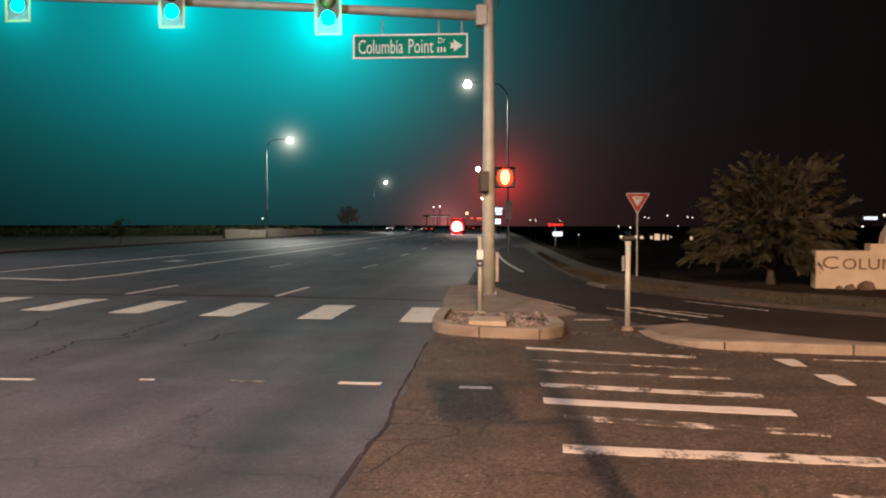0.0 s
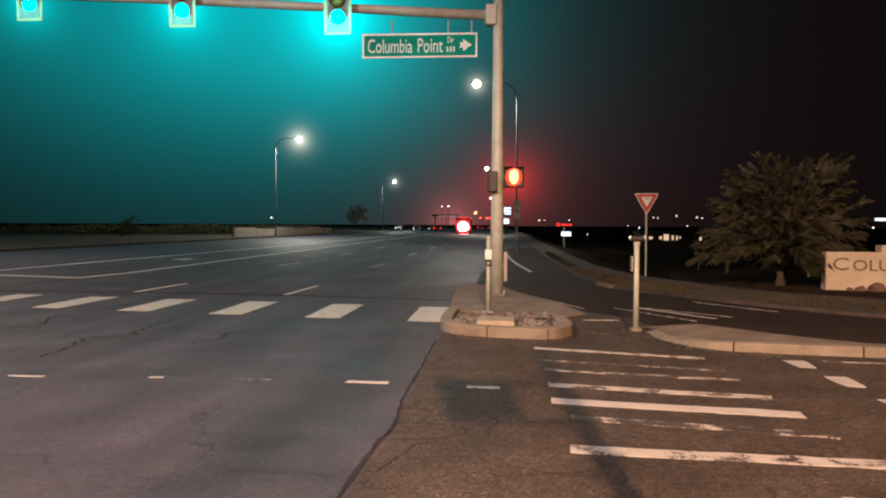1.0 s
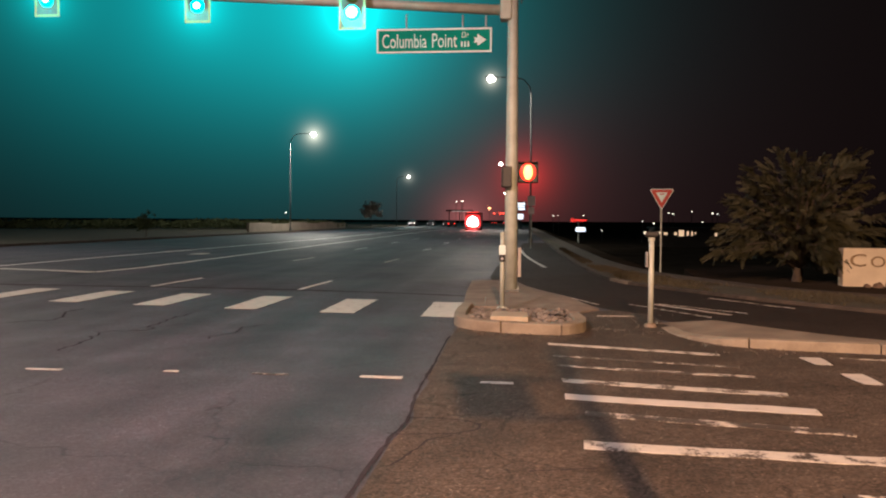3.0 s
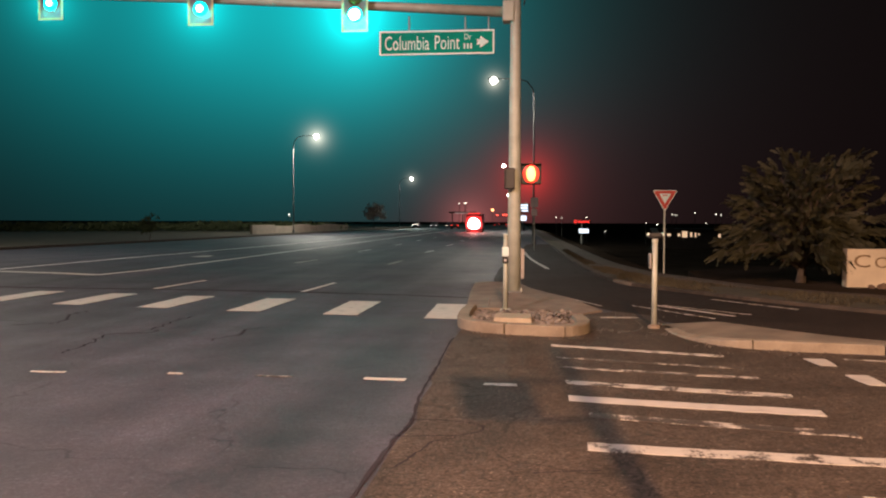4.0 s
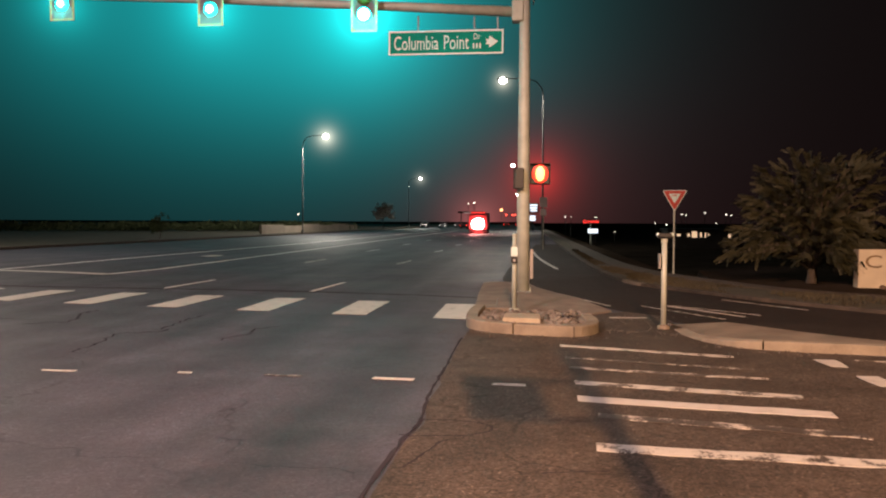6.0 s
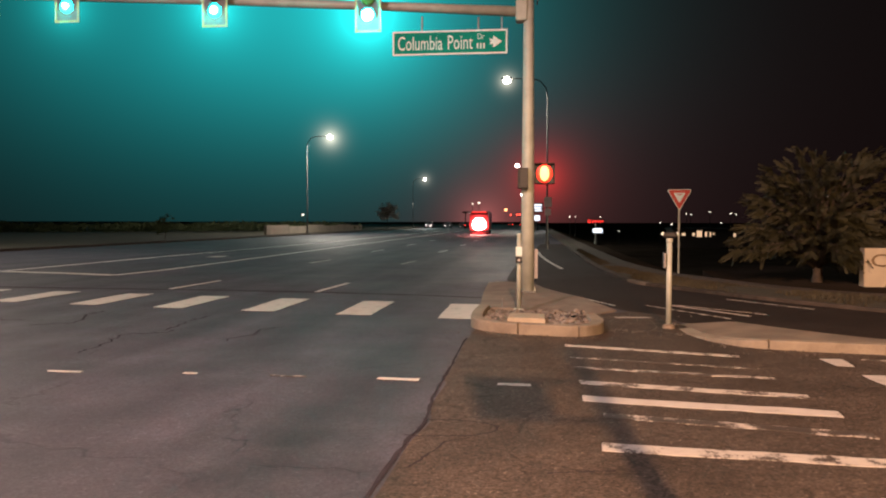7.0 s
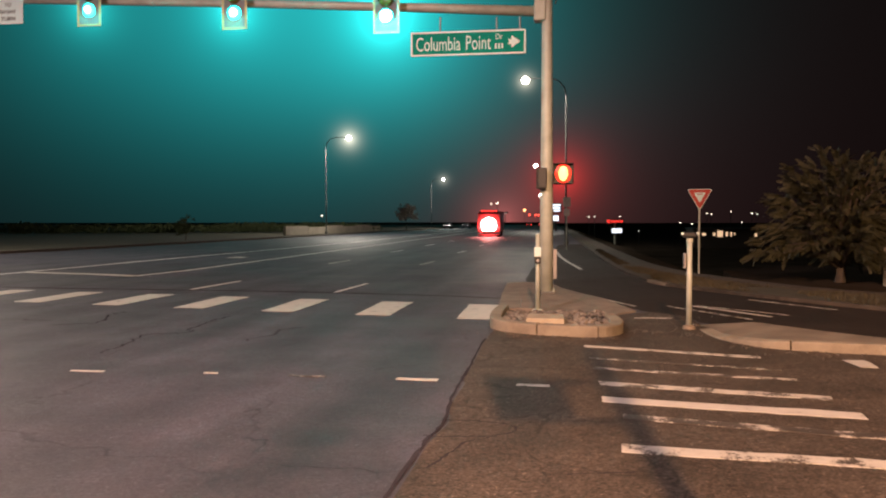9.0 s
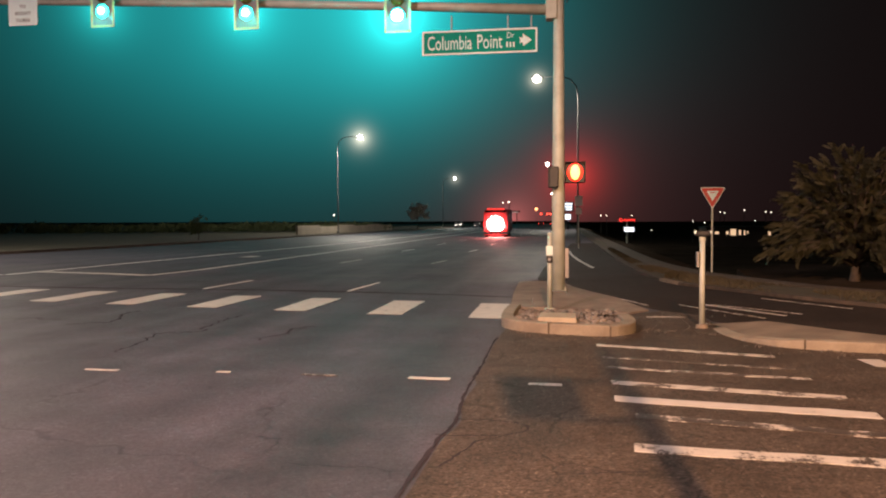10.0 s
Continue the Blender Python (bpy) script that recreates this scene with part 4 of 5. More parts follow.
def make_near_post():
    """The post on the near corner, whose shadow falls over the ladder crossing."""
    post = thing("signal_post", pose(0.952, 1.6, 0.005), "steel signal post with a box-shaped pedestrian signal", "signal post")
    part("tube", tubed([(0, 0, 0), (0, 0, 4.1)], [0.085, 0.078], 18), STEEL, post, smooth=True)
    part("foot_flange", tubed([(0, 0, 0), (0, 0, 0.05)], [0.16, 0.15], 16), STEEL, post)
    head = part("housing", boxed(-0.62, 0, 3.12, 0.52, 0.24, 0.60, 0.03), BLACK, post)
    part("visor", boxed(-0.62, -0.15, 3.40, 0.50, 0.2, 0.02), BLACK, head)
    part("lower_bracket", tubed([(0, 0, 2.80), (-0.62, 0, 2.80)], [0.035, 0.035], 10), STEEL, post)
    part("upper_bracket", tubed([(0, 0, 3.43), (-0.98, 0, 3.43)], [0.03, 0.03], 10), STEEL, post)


def triangle(bm, r, y0, y1, cz=0.0):
    """A downward triangle with rounded corners, of outer radius r."""
    pts = []
    for k in range(3):
        a = math.radians(-90 + 120 * k)
        for j in (-1, 0, 1):
            b = a + j * 0.5
            pts.append((0.86 * r * math.cos(a) + 0.14 * r * math.cos(b), cz + 0.86 * r * math.sin(a) + 0.14 * r * math.sin(b)))
    f0 = [bm.verts.new((x, y0, z)) for x, z in pts]
    f1 = [bm.verts.new((x, y1, z)) for x, z in pts]
    bm.faces.new(f0)
    bm.faces.new(f1[::-1])
    for i in range(9):
        bm.faces.new((f0[i], f1[i], f1[(i + 1) % 9], f0[(i + 1) % 9]))
    bmesh.ops.recalc_face_normals(bm, faces=bm.faces)
    return bm


def make_yield_sign():
    sign = thing("yield_sign", pose(4.63, 26.0, 0.07), "red and white triangular yield sign on a thin post", "road sign")
    part("post", tubed([(0, 0.03, -0.1), (0, 0.03, 2.6)], [0.03, 0.03], 10), STEEL, sign)
    part("rim", triangle(bmesh.new(), 0.42, -0.012, 0.0, 2.42), SIGN_WHITE, sign, "white rim")
    part("panel", triangle(bmesh.new(), 0.385, -0.018, -0.0125, 2.42), SIGN_RED, sign)
    part("white_triangle", triangle(bmesh.new(), 0.20, -0.023, -0.0185, 2.43), SIGN_WHITE, sign, "white triangle")
    part("word_bar", boxed(0, -0.025, 2.48, 0.15, 0.004, 0.03), SIGN_RED, sign)


make_signal_pole()
make_street_sign()
make_turn_sign()
make_pole_fittings()
make_corner_post()
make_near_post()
make_yield_sign()


# ---- street lamps ----
def street_lamp(x, y, z, way, power, colour, height=12.25, reach=3.0, lens=0.45):
    turn = math.degrees(math.atan2(way[1], way[0]))
    lamp = thing("street_lamp", pose(x, y, z, 0, 0, turn), "tall thin steel street lamp, lit, with a curved arm", "street lamp", "street lamps along the road")
    part("pole", tubed([(0, 0, 0), (0, 0, 4), (0, 0, height - 1.5), (0.12, 0, height - 0.75), (0.55, 0, height - 0.22), (1.2, 0, height - 0.02), (reach - 0.3, 0, height)],
                       [0.085, 0.07, 0.055, 0.048, 0.044, 0.04, 0.036], 10), LAMP_STEEL, lamp, smooth=True)
    part("base", tubed([(0, 0, 0), (0, 0, 0.35)], [0.19, 0.17], 12), LAMP_STEEL, lamp)
    head = part("luminaire", boxed(reach, 0, height, 0.8, 0.38, 0.15, 0.05), ALU, lamp)
    # Lens ball is oversized to imitate the lamp's glare.
    bm = bmesh.new()
    bmesh.ops.create_uvsphere(bm, u_segments=20, v_segments=12, radius=1.0, matrix=Matrix.Translation((reach, 0, height - 0.12)) @ Matrix.Diagonal((lens, lens, lens * 0.92, 1)))
    part("lens", bm, LAMP_LIT, head, "glowing lens ball swollen to the size of its glare", smooth=True)
    if power:
        d = bpy.data.lights.new("street_light", "SPOT")
        d.spot_size, d.spot_blend = radians(170), 0.25
        d.energy, d.color, d.shadow_soft_size = power, colour, 0.25
        lo = new("street_light", d)
        c, s = math.cos(math.radians(turn)), math.sin(math.radians(turn))
        lo.location = (x + c * reach, y + s * reach, height + z - 0.75)


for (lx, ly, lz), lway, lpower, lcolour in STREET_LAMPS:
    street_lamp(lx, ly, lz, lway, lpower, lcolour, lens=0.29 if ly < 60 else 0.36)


# ---- corner planting and monument ----
def bough_tree(name, m, seed, height, spread, boughs, sprigs, leaf_len, leaf_mat, label, droop=0.25):
    """A low tree: a short trunk, spreading boughs, and feathery sprigs of many small leaves along them."""
    rng = random.Random(seed)
    tree = thing(name, m, label, "tree")
    trunk, crown = bmesh.new(), bmesh.new()
    fork = height * 0.16
    tube(trunk, [(0, 0, -0.15), (0.05, 0, fork * 0.5), (0.02, 0.03, fork)], [0.17 * height / 3.6, 0.13 * height / 3.6, 0.12 * height / 3.6], 9)
    for b in range(boughs):
        az = b * 2.39996 + rng.uniform(-0.3, 0.3)
        lean = min(1.0, ((b + rng.random()) / boughs) ** 0.5 + 0.03)
        out = Vector((math.cos(az), math.sin(az), 0))
        length = rng.uniform(0.80, 1.06) * (0.5 if out.y < 0.1 and out.x > -0.1 and lean > 0.42 else 1.0)
        tip = out * spread * (0.25 + 0.8 * lean) * length + Vector((0, 0, fork + (height - fork) * (1.0 - 0.92 * lean ** 2.2) * length)) + Vector((0.10 * height, 0, 0))
        base = Vector((0.02, 0.03, fork * rng.uniform(0.6, 1.0)))
        mid = base.lerp(tip, 0.5) + Vector((0, 0, 0.18 * height * (1 - lean * 0.4)))
        pts = [base, base.lerp(mid, 0.6) + Vector((0, 0, 0.03)), mid, mid.lerp(tip, 0.6), tip]
        tube(trunk, pts, [0.045, 0.036, 0.024, 0.014, 0.006], 5)
        for s in range(sprigs):
            u = 1.0 - 0.88 * rng.random() ** 1.1 if s > 3 else 0.985
            k = u * 4
            i = min(3, int(k))
            p = pts[i].lerp(pts[i + 1], k - i)
            d = ((pts[i + 1] - pts[i]).normalized() + Vector((rng.gauss(0, 0.42), rng.gauss(0, 0.42), rng.gauss(-0.12, 0.36))) * (1.0 if s > 3 else 0.45) + out * 0.2).normalized()
            ln = leaf_len * rng.uniform(2.2, 4.2) * (1.0 if s > 3 else 1.25)
            side = d.cross(Vector((rng.gauss(0, 1), rng.gauss(0, 1), rng.gauss(0, 1)))).normalized()
            for q in range(9):
                f = (q + 1) / 9
                at = p + d * ln * f - Vector((0, 0, droop * ln * f * f))
                for sg in (-1, 1):
                    ax = (side * sg + d * 0.7 + Vector((0, 0, rng.uniform(-0.4, 0.2)))).normalized()
                    up = ax.cross(d).normalized()
                    wd = ax.cross(up).normalized()
                    ll, ww = leaf_len * rng.uniform(0.6, 1.1) * (1.15 - 0.6 * f), leaf_len * 0.23
                    a = at + ax * ll * 0.5
                    vs = [crown.verts.new(v) for v in (at, a + wd * ww, at + ax * ll - Vector((0, 0, ll * 0.15)), a - wd * ww)]
                    crown.faces.new(vs)
    part("trunk", trunk, BARK, tree, smooth=True)
    part("crown", crown, leaf_mat, tree, "feathery olive-green foliage")
    return tree


bough_tree("spreading_tree", pose(7.55, 22.1, 0.02), 12, 3.5, 2.3, 170, 36, 0.09, LEAF, "low spreading tree with feathery olive-green boughs")


def make_monument():
    mon = thing("monument_sign", pose(8.22, 20.7, 0.0, 0, 0, -6), "cream stucco monument sign with dark bronze letters", "monument sign")

    def profile(pts, y0, y1):
        bm = bmesh.new()
        a = [bm.verts.new((x, y0, z)) for x, z in pts]
        b = [bm.verts.new((x, y1, z)) for x, z in pts]
        bm.faces.new(a)
        bm.faces.new(b[::-1])
        for i in range(len(pts)):
            bm.faces.new((a[i], b[i], b[(i + 1) % len(pts)], a[(i + 1) % len(pts)]))
        bmesh.ops.recalc_face_normals(bm, faces=bm.faces)
        bmesh.ops.bevel(bm, geom=[e for e in bm.edges if abs(e.verts[0].co.y - e.verts[1].co.y) < 1e-6], offset=0.015, segments=2, affect="EDGES")
        return bm

    arch = [(1.62 + 1.5 - 1.5 * math.cos(math.radians(a)), 1.2 + 1.05 * math.sin(math.radians(a))) for a in range(0, 181, 15)]
    part("wall", profile([(0, -0.2), (0, 1.02), (1.30, 1.02), (1.30, 1.2)] + arch + [(4.94, 1.2), (4.94, 1.02), (6.24, 1.02), (6.24, -0.2)], 0.0, 0.45), STUCCO, mon)
    bm = text_bm("C", 0.46, 0.012, 0.38, 0.0)
    bmesh.ops.translate(bm, vec=(0.34, -0.01, 0.70), verts=bm.verts)
    part("lettering", bm, BRONZE, mon, "dark bronze letters")
    bm = text_bm("OLUMBIA", 0.40, 0.012, 1.95, 0.0)
    bmesh.ops.translate(bm, vec=(1.60, -0.01, 0.67), verts=bm.verts)
    part("lettering", bm, BRONZE, mon, "dark bronze letters")
    part("arch_bar", boxed(3.12, -0.01, 1.16, 2.6, 0.03, 0.05, 0.006), BRONZE, mon)
    for k, (bx, by, s) in enumerate(((9.32, 20.3, 0.17), (8.95, 20.38, 0.1), (10.6, 19.95, 0.18), (8.7, 20.42, 0.07))):
        bm = bmesh.new()
        bmesh.ops.create_icosphere(bm, subdivisions=3, radius=1.0)
        for v in bm.verts:
            v.co *= 1.0 + 0.28 * noise.noise(v.co * 1.3 + Vector((k * 7.0, 0, 0))) + 0.1 * noise.noise(v.co * 4.0)
            v.co = Vector((v.co.x * s * 1.2, v.co.y * s, v.co.z * s * 0.9))
        ob = part("boulder", bm, ROCK)
        ob.location = (bx, by, 0.05 + s * 0.42)
        tagged(ob, "rough brown boulder lying before the monument sign", "boulder", "boulders by the monument")


make_monument()


# ---- far left: trees, wall ----
def far_tree(m, seed, height, spread, label="dark leafy tree standing on the lawn", leaf=None):
    """A taller tree with a crown of many leaf clumps, uneven and open."""
    rng = random.Random(seed)
    tree = thing("tree", m, label, "tree", "trees on the lawn")
    trunk, crown = bmesh.new(), bmesh.new()
    fork = height * 0.28
    tube(trunk, [(0, 0, -0.1), (0.1, 0, fork * 0.6), (0, 0.05, fork * 1.4), (0.1, 0, height * 0.8)], [0.022 * height, 0.017 * height, 0.013 * height, 0.004 * height], 8)
    for b in range(13):
        az, lean = rng.uniform(0, 6.28), rng.uniform(0.2, 1.0)
        tip = Vector((math.cos(az) * spread * lean, math.sin(az) * spread * lean, fork + (height - fork) * rng.uniform(0.25, 1.0) * (1.12 - 0.45 * lean)))
        base = Vector((0, 0, fork * rng.uniform(0.9, 1.9)))
        tube(trunk, [base, base.lerp(tip, 0.5) + Vector((0, 0, 0.25)), tip], [0.009 * height, 0.006 * height, 0.002 * height], 5)
        for c in range(7):
            at = base.lerp(tip, rng.uniform(0.45, 1.05)) + Vector((rng.gauss(0, 0.09), rng.gauss(0, 0.09), rng.gauss(0, 0.08))) * height
            for q in range(26):
                p = at + Vector((rng.gauss(0, 1), rng.gauss(0, 1), rng.gauss(0, 0.8))) * height * 0.045
                a, w = Vector((rng.gauss(0, 1), rng.gauss(0, 1), rng.gauss(0, 1))).normalized(), height * 0.018
                u = a.orthogonal().normalized()
                v = a.cross(u)
                crown.faces.new([crown.verts.new(x) for x in (p - u * w * 1.5, p - v * w, p + u * w * 1.5, p + v * w)])
    part("trunk", trunk, BARK, tree)
    part("crown", crown, leaf or LEAF_FAR, tree, "leaf clumps")
    return tree


def shrub_belt():
    """Low shrubs beyond the lawn: a long uneven mass of leaf clumps."""
    rng = random.Random(77)
    verts, faces = [], []
    for k in range(210):
        x = -31.5 - 75.0 * (k / 210) ** 1.2
        y = 128 - 0.62 * (-31.5 - x) + rng.uniform(-6, 6)
        h = 0.7 + 1.1 * abs(noise.noise(Vector((k * 0.09, 2.0, 0)))) + rng.uniform(0, 0.5)
        for _ in range(46):
            c = Vector((x + rng.gauss(0, 1.1), y + rng.gauss(0, 1.2), 0.15 + h * rng.random() ** 0.8))
            u = Vector((rng.gauss(0, 1), rng.gauss(0, 1), rng.gauss(0, 1))).normalized() * rng.uniform(0.12, 0.3)
            v = u.orthogonal().normalized() * rng.uniform(0.1, 0.22)
            i = len(verts)
            verts += [tuple(c - u), tuple(c - v), tuple(c + u), tuple(c + v)]
            faces.append((i, i + 1, i + 2, i + 3))
    me = bpy.data.meshes.new("shrubs")
    me.from_pydata(verts, [], faces)
    me.materials.append(LEAF_FAR)
    tagged(new("shrubs", me), "low dark shrubs along the edge of the lawn", "shrubs", kind="stuff")


def make_left():
    rng = random.Random(21)
    for k, (x, y, h) in enumerate(((-30.6, 62, 2.1),)):
        far_tree(pose(x, y, 0.12, 0, 0, rng.uniform(0, 360)), 60 + k, h, h * 0.42)
    far_tree(pose(-29.6, 156, 0.12), 91, 5.2, 2.4, "tree beside the road with lamplight painted pale into its leaves", LEAF_LIGHTENED)
    shrub_belt()
    wall = thing("garden_wall", pose(0, 0, 0), "low pale block wall behind the kerb", "wall", kind="structure")
    for k in range(6):
        part("wall_panel", band([(-30.4 + 0.05 * k, 86 + 8.0 * k), (-30.35 + 0.05 * k, 93.9 + 8.0 * k)], -0.15, 0.15, 0.0, 1.05 if k % 2 else 1.2, 0.02), WALL_FAR, wall)


make_left()


# ---- far distance: signs, shops, signals, cars ----
def lit_sign(name, x, y, z, w, h, material, label, bars=0, pole=True, ground=-3.2):
    s = thing(name, pose(x, y, ground), label, "sign")
    zc = z - ground
    part("cabinet", boxed(0, 0.2, zc, w + 0.3, 0.35, h + 0.3, 0.05), DARK_WALL, s)
    if bars:
        part("face", boxed(0, 0.01, zc, w, 0.04, h), SIGN_INK, s)
        for k in range(bars):
            part("word_bar", boxed(random.Random(k).uniform(-0.06, 0.06) * w, -0.03, zc + h * (0.5 - (k + 0.5) / bars), w * random.Random(k + 5).uniform(0.6, 0.95), 0.03, h / bars * 0.6), material, s)
    else:
        part("face", boxed(0, 0.01, zc, w, 0.04, h), material, s)
    if pole:
        part("pole", tubed([(0, 0.2, 0), (0, 0.2, zc)], [0.12, 0.1], 10), BLACK, s)


def far_shop(x, y, w, d, h, windows, label, ground=-3.2):
    s = thing("shop_building", pose(x, y, ground), label, "building", "far shops")
    part("wall", boxed(0, d / 2, h / 2, w, d, h), DARK_WALL, s)
    part("roof", boxed(0, d / 2, h + 0.15, w + 0.5, d + 0.5, 0.3, 0.05), ROOFING, s)
    for wx, wz, ww, wh in windows:
        f = part("window", boxed(wx, -0.03, wz, ww + 0.2, 0.06, wh + 0.2), SIGN_INK, s)
        part("pane", boxed(wx, -0.075, wz, ww, 0.03, wh), WINDOW_LIT, f)


def car(x, y, turn, ground=0.0):
    c = thing("car", pose(x, y, ground, 0, 0, turn), "dark saloon car with its lights on, on the far road", "car", "far cars")
    bm = bmesh.new()
    prof = [(-2.2, 0.35), (-2.25, 0.75), (-2.1, 0.92), (-1.35, 0.98), (-0.75, 1.42), (0.6, 1.45), (1.35, 1.02), (2.1, 0.92), (2.25, 0.7), (2.2, 0.35)]
    a = [bm.verts.new((-0.86 if z < 1.2 else -0.68, px, z)) for px, z in prof]
    b = [bm.verts.new((0.86 if z < 1.2 else 0.68, px, z)) for px, z in prof]
    bm.faces.new(a)
    bm.faces.new(b[::-1])
    for i in range(len(prof)):
        bm.faces.new((a[i], b[i], b[(i + 1) % len(prof)], a[(i + 1) % len(prof)]))
    bmesh.ops.recalc_face_normals(bm, faces=bm.faces)
    part("body", bm, CAR_DARK, c)
    for sx in (-1, 1):
        for wy in (-1.35, 1.4):
            w = part("wheel", tubed([(sx * 0.66, wy, 0.33), (sx * 0.88, wy, 0.33)], [0.33, 0.33], 14), RUBBER, c)
            part("rim", tubed([(sx * 0.87, wy, 0.33), (sx * 0.895, wy, 0.33)], [0.2, 0.19], 10), CHROME, w)
        part("headlight", disc(bmesh.new(), (sx * 0.62, -2.24, 0.68), (0, -1, 0), 0.075, 0.06, 10, 0.02), HEAD_LIT, c)
        part("tail_light", boxed(sx * 0.66, 2.24, 0.78, 0.3, 0.06, 0.14, 0.01), TAIL_LIT, c)
    part("windscreen", boxed(0, -1.08, 1.22, 1.25, 0.03, 0.4), CAR_GLASS, c)


def small_light(x, y, z, r, material, ground=-3.2):
    """A far flood lamp on its mast."""
    s = thing("flood_lamp", pose(x, y, ground), "small far floodlight on a thin mast", "lamp", "far lights")
    part("mast", tubed([(0, 0, 0), (0, 0, z - ground)], [0.08, 0.06], 6), BLACK, s)
    bm = bmesh.new()
    bmesh.ops.create_icosphere(bm, subdivisions=1, radius=r, matrix=Matrix.Translation((0, -0.12, z - ground)))
    part("lens", bm, material, s)


def spot(px, py, d):
    """Plan place and height at distance d on a bearing: across and up for each metre ahead."""
    return px * d, d, 1.68 + py * d


def make_far():
    lit_sign("pylon_sign", 0.55, 150.0, 4.3, 1.7, 1.5, SIGN_LIT_WHITE, "tall roadside sign with glowing white bars", 3, True, 0.0)
    lit_sign("message_board", 0.45, 149.0, 2.35, 1.0, 0.95, SIGN_LIT_WHITE, "small glowing white message board", 0, True, 0.0)
    shop = thing("shop_sign", pose(11.4, 150.0, -3.2), "glowing red shop sign in the dark", "sign")
    part("cabinet", boxed(0, 0.2, 4.95, 3.3, 0.3, 0.8, 0.05), DARK_WALL, shop)
    part("post", tubed([(0, 0.2, 0), (0, 0.2, 4.95)], [0.18, 0.16], 10), STEEL, shop)
    part("round_emblem", tubed([(-1.15, 0.0, 4.95), (-1.15, 0.06, 4.95)], [0.34, 0.34], 14), SIGN_LIT_RED, shop)
    part("emblem_core", tubed([(-1.15, -0.03, 4.95), (-1.15, 0.02, 4.95)], [0.17, 0.17], 12), SIGN_INK, shop)
    for k in range(6):
        part("word_bar", boxed(-0.5 + 0.36 * k, 0.02, 4.93, 0.24, 0.06, 0.38 if k else 0.44), SIGN_LIT_RED, shop)
    lit_sign("message_board", 11.7, 149.0, 0.0, 1.8, 0.8, SIGN_LIT_WHITE, "small glowing white message board")
    lit_sign("pylon_sign", 69.3, 150.0, 2.95, 2.4, 0.5, SIGN_LIT_WHITE, "wide glowing blue-white sign on a pole")
    far_shop(31.5, 152.0, 11, 8, 3.4, [(-3.6, 2.5, 0.7, 0.5), (-1.75, 2.5, 0.45, 0.6), (-0.7, 2.6, 1.0, 1.2), (0.5, 2.55, 0.4, 0.9), (1.3, 2.5, 0.3, 0.9), (1.9, 2.6, 0.25, 0.4)], "far low shop with warm lit windows")
    far_shop(40.5, 156.0, 14, 8, 3.2, [(-4.3, 2.2, 0.6, 0.7), (-3.4, 2.2, 0.5, 0.6), (-2.4, 2.3, 0.6, 0.7), (2.2, 2.4, 0.5, 0.35), (3.4, 2.4, 0.8, 0.3)], "far low shop with warm lit windows")
    for px, py, r in ((0.044, 0.006, 0.22), (0.051, 0.006, 0.16), (0.082, 0.006, 0.2), (0.178, 0.010, 0.22), (0.187, 0.010, 0.22), (0.192, 0.009, 0.2), (0.215, 0.012, 0.2), (0.24, 0.010, 0.24),
                      (0.246, 0.009, 0.2), (0.228, -0.001, 0.18), (0.169, -0.003, 0.25), (0.178, -0.005, 0.2), (0.452, -0.002, 0.3), (0.478, 0.012, 0.3), (0.105, -0.012, 0.18), (0.155, -0.001, 0.18), (-0.302, 0.0083, 0.3)):
        x, y, z = spot(px, py, 180.0)
        small_light(x, y, z, r * 0.62, DOT_LIT)
    for px, py in ((-0.079, 0.023), (-0.072, 0.0235), (-0.0705, 0.0238)):
        x, y, z = spot(px, py, 230.0)
        small_light(x, y, z, 0.2, DOT_LIT, 0.0)
    # far crossing: red signals over the road
    far = thing("far_signal_pole", pose(0.5, 405.0, 0.0), "far signal mast showing red over the road", "signal pole")
    part("shaft", tubed([(0, 0, 0), (0, 0, 6.2)], [0.16, 0.12], 8), STEEL, far)
    part("mast_arm", tubed([(0, 0, 5.4), (-13.5, 0, 5.6)], [0.1, 0.06], 8), STEEL, far)
    for sx in (-12.8, -9.6, -8.2):
        h = part("signal_head", boxed(sx, -0.15, 4.8, 0.6, 0.2, 1.4, 0.03), BLACK, far)
        part("red_lens", disc(bmesh.new(), (sx, -0.27, 5.1), (0, -1, 0), 0.42, 0.03, 10, 0.03), FAR_RED, h)
    x, y, z = spot(-0.0365, 0.0148, 380.0)
    small_light(x, y, z, 0.75, lit("lit_amber_lamp", (1.0, 0.42, 0.16), 4.0), 0.0)
    canopy = thing("station_canopy", pose(-33.0, 440.0, -0.06), "far flat canopy with a dimly lit edge", "canopy")
    part("roof", boxed(0, 3, 6.9, 15, 8, 0.9, 0.1), WALL_FAR, canopy)
    part("lit_edge", boxed(1.5, -1.05, 6.5, 11, 0.1, 0.35, 0.02), lit("lit_canopy_edge", (1.0, 0.72, 0.66), 0.45), canopy, "dimly glowing edge strip")
    for cx in (-6.0, 0.0, 6.0):
        part("column", boxed(cx, 3, 3.25, 0.5, 0.5, 6.5, 0.04), WALL_FAR, canopy)
    for x, y, t in ((-26.4, 196.0, 0), (-22.4, 202.0, 0), (-18.7, 205.0, 0), (-15.3, 182.0, 180), (-3.6, 236.0, 180), (-7.6, 250.0, 180)):
        car(x, y, t)
    # sign on a thin post by the lamp
    s = thing("post_sign", pose(0.78, 47.5, 0.0), "grey backs of two small plates on a post", "road sign")
    part("post", tubed([(0, 0.02, 0), (0, 0.02, 3.2)], [0.03, 0.03], 8), STEEL, s)
    part("upper_plate", boxed(0, -0.02, 2.85, 0.45, 0.012, 0.58, 0.003), GREY_PLATE, s)
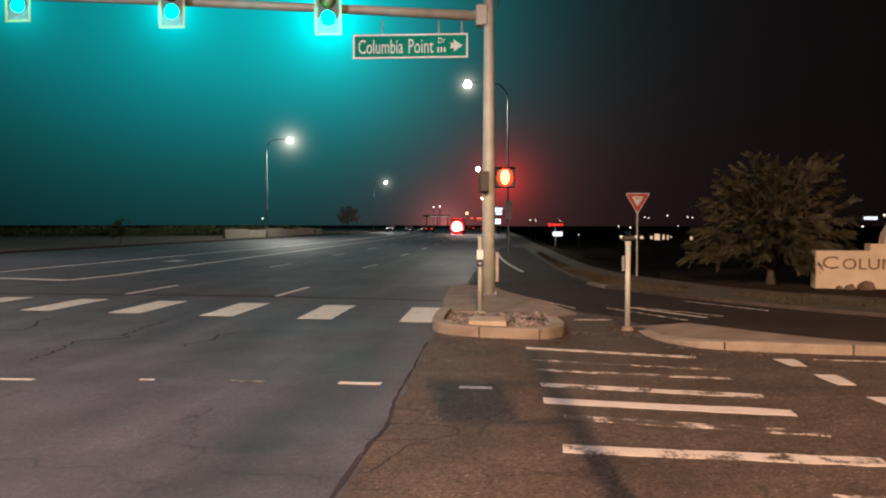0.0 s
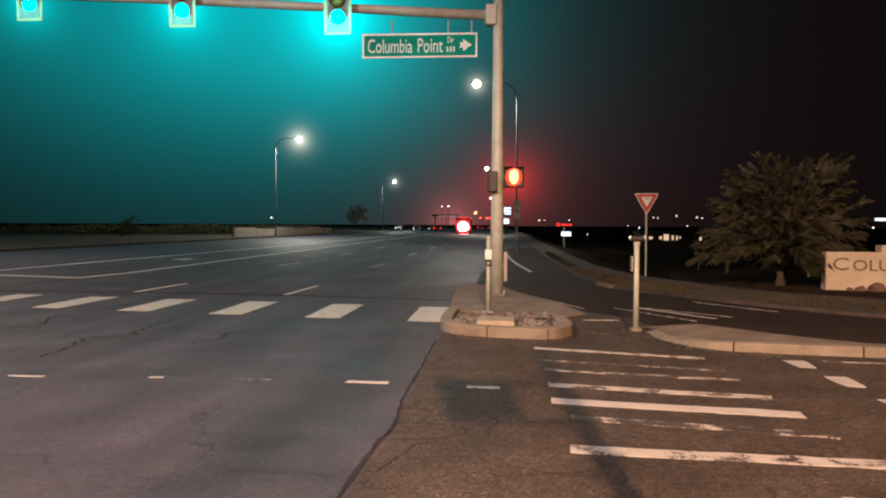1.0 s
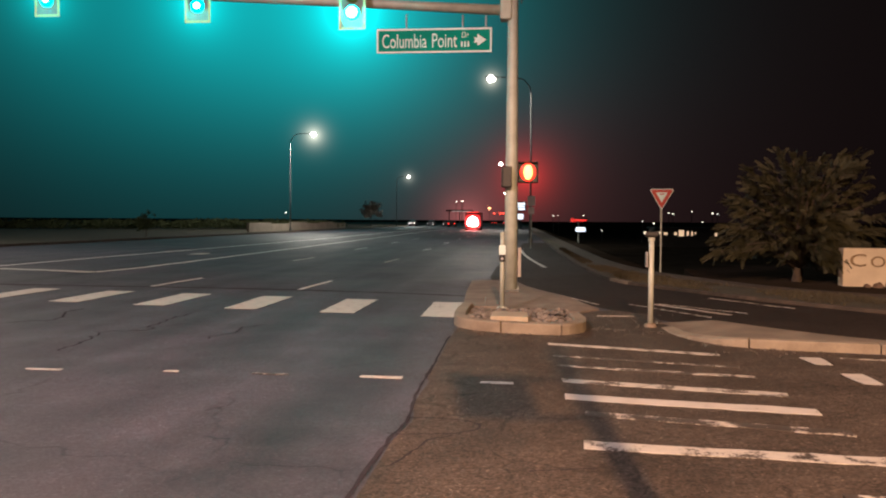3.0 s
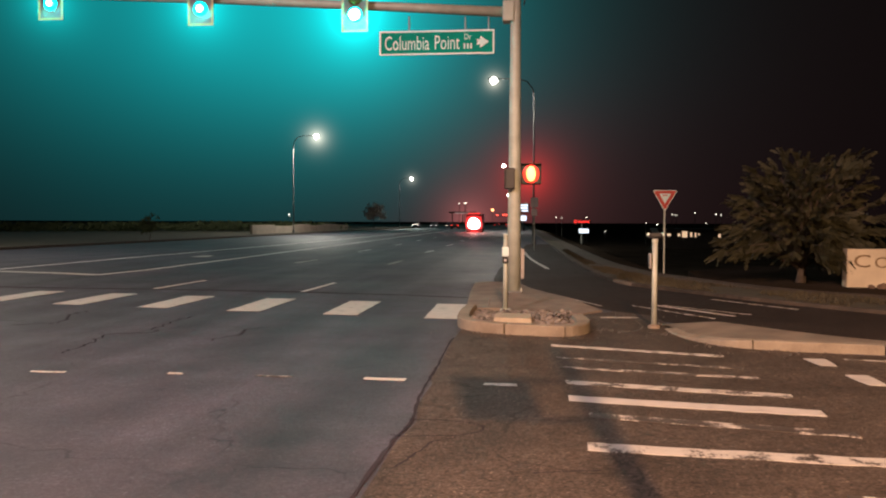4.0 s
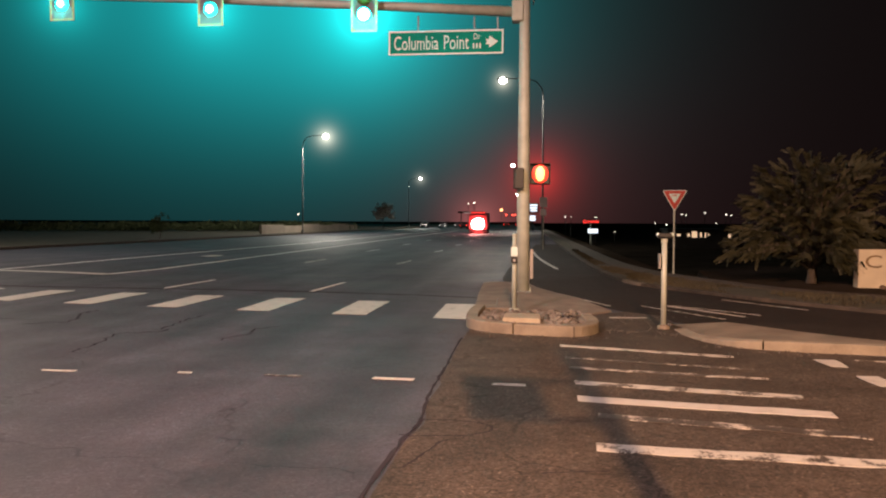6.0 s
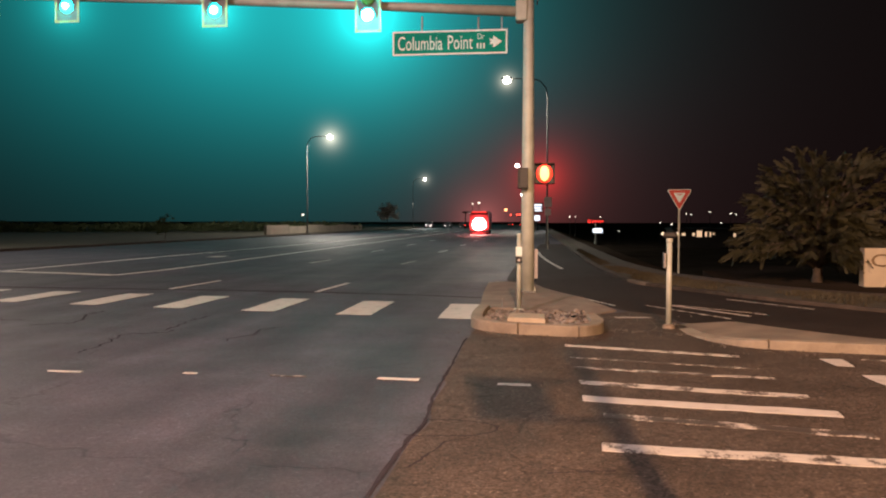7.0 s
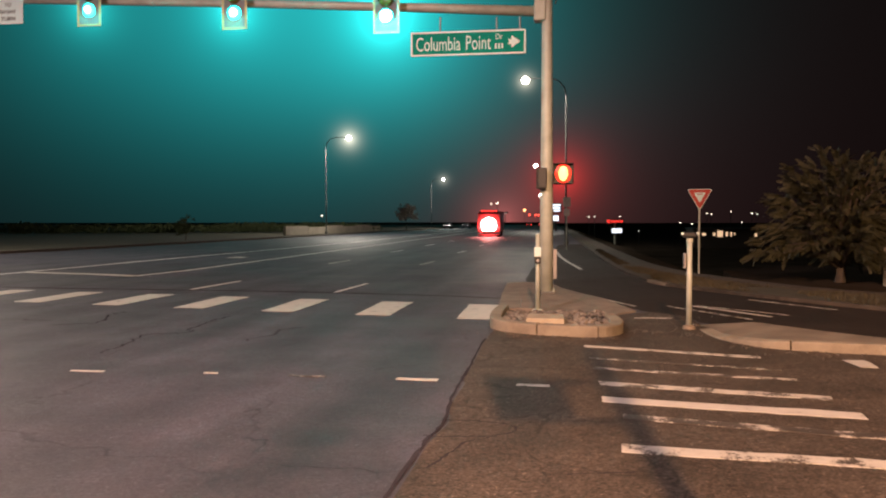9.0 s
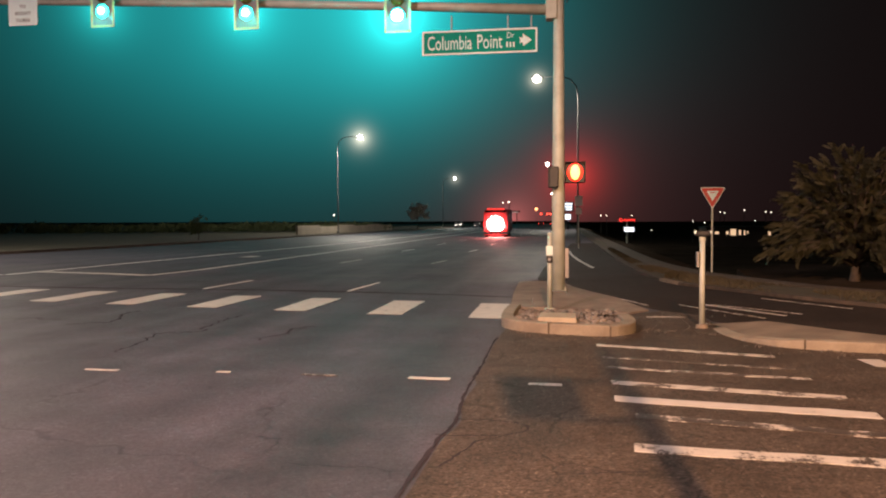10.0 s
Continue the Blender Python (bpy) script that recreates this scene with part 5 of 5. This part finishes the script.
    part("lower_plate", boxed(0, -0.02, 2.25, 0.36, 0.012, 0.40, 0.003), GREY_PLATE, s)


make_far()


# ---- the approaching fire engine ----
WHEELS = []


def make_fire_engine():
    e = thing("fire_engine", pose(-7.2, 146.8, 0.0), "red fire engine with blazing red warning lights", "fire engine")
    part("cab", boxed(0, 1.1, 1.65, 2.4, 2.2, 2.3, 0.12), TRUCK_RED, e)
    part("body", boxed(0, 5.0, 1.75, 2.45, 5.4, 2.3, 0.06), TRUCK_RED, e)
    part("windshield", boxed(0, -0.02, 2.62, 2.1, 0.05, 0.3, 0.02), CAR_GLASS, e)
    part("bumper", boxed(0, 0.05, 0.42, 2.45, 0.35, 0.3, 0.06), CHROME, e)
    part("chassis", boxed(0, 3.5, 0.5, 1.2, 7.4, 0.3), BLACK, e)
    bar = part("lightbar", boxed(0, 0.5, 2.9, 1.9, 0.35, 0.2, 0.04), BLACK, e)
    for k in range(5):
        part("beacon", boxed(-0.76 + 0.38 * k, 0.31, 2.9, 0.34, 0.04, 0.17, 0.01), SIGN_LIT_RED, bar, "red beacon lens")
    # Front and disc glow to imitate the lights' glare; packed lamps form its core.
    glowing_front = part("glowing_front", boxed(0, -0.03, 1.36, 2.44, 0.08, 2.4, 0.02), BEACON_GLARE, e)
    part("glare_disc", tubed([(0, -0.075, 1.30), (0, -0.095, 1.30)], [1.28, 1.27], 40), BEACON_GLARE, glowing_front, "red disc imitating the glare of the lights")
    for ring, (count, rad, size) in enumerate(((1, 0.0, 0.24), (6, 0.40, 0.20), (12, 0.72, 0.165), (12, 1.0, 0.06))):
        for k in range(count):
            a = 2 * math.pi * (k + 0.5 * (ring % 2)) / count
            part("glare_lamp", disc(bmesh.new(), (rad * math.cos(a), -0.12, 1.30 + rad * math.sin(a)), (0, -1, 0), size, 0.05, 12, 0.06),
                 GLARE_CORE if ring < 3 else BEACON_LIT, glowing_front, "blazing lamp of the glare cluster")
    for sx in (-1, 1):
        part("headlight", disc(bmesh.new(), (sx * 1.02, -0.1, 1.0), (0, -1, 0), 0.13, 0.05, 12, 0.04), BEACON_LIT, e)
        for wy in (1.2, 5.6):
            w = part("wheel", tubed([(-0.175, 0, 0), (0.175, 0, 0)], [0.5, 0.5], 16), RUBBER, e)
            w.matrix_basis = pose(sx * 1.02, wy, 0.5)
            part("rim", tubed([(sx * 0.165, 0, 0), (sx * 0.2, 0, 0)], [0.28, 0.26], 12), CHROME, w)
            for k in range(5):
                a = 2 * math.pi * k / 5
                part("wheel_nut", tubed([(sx * 0.2, 0.17 * math.cos(a), 0.17 * math.sin(a)), (sx * 0.225, 0.17 * math.cos(a), 0.17 * math.sin(a))], [0.03, 0.03], 6), STEEL, w)
            WHEELS.append((w, sx * 1.02, wy))
    return e


ENGINE = make_fire_engine()


def motions():
    """The fire engine comes on along the road, lamp by lamp nearer."""
    ahead = [(0.0, 146.8), (2.5, 127.7), (5.0, 114.5), (7.0, 102.0), (8.0, 94.9), (9.0, 87.8), (10.0, 81.6)]
    walk(ENGINE, [(t, pose(-7.2, y, 0.0)) for t, y in ahead])
    ticks = [k / 15 for k in range(151)]
    place = np.interp(ticks, [t for t, _ in ahead], [y for _, y in ahead])
    for wheel, x, y in WHEELS:
        walk(wheel, [(t, pose(x, y, 0.5, math.degrees((ahead[0][1] - p) / 0.5))) for t, p in zip(ticks, place)])


motions()
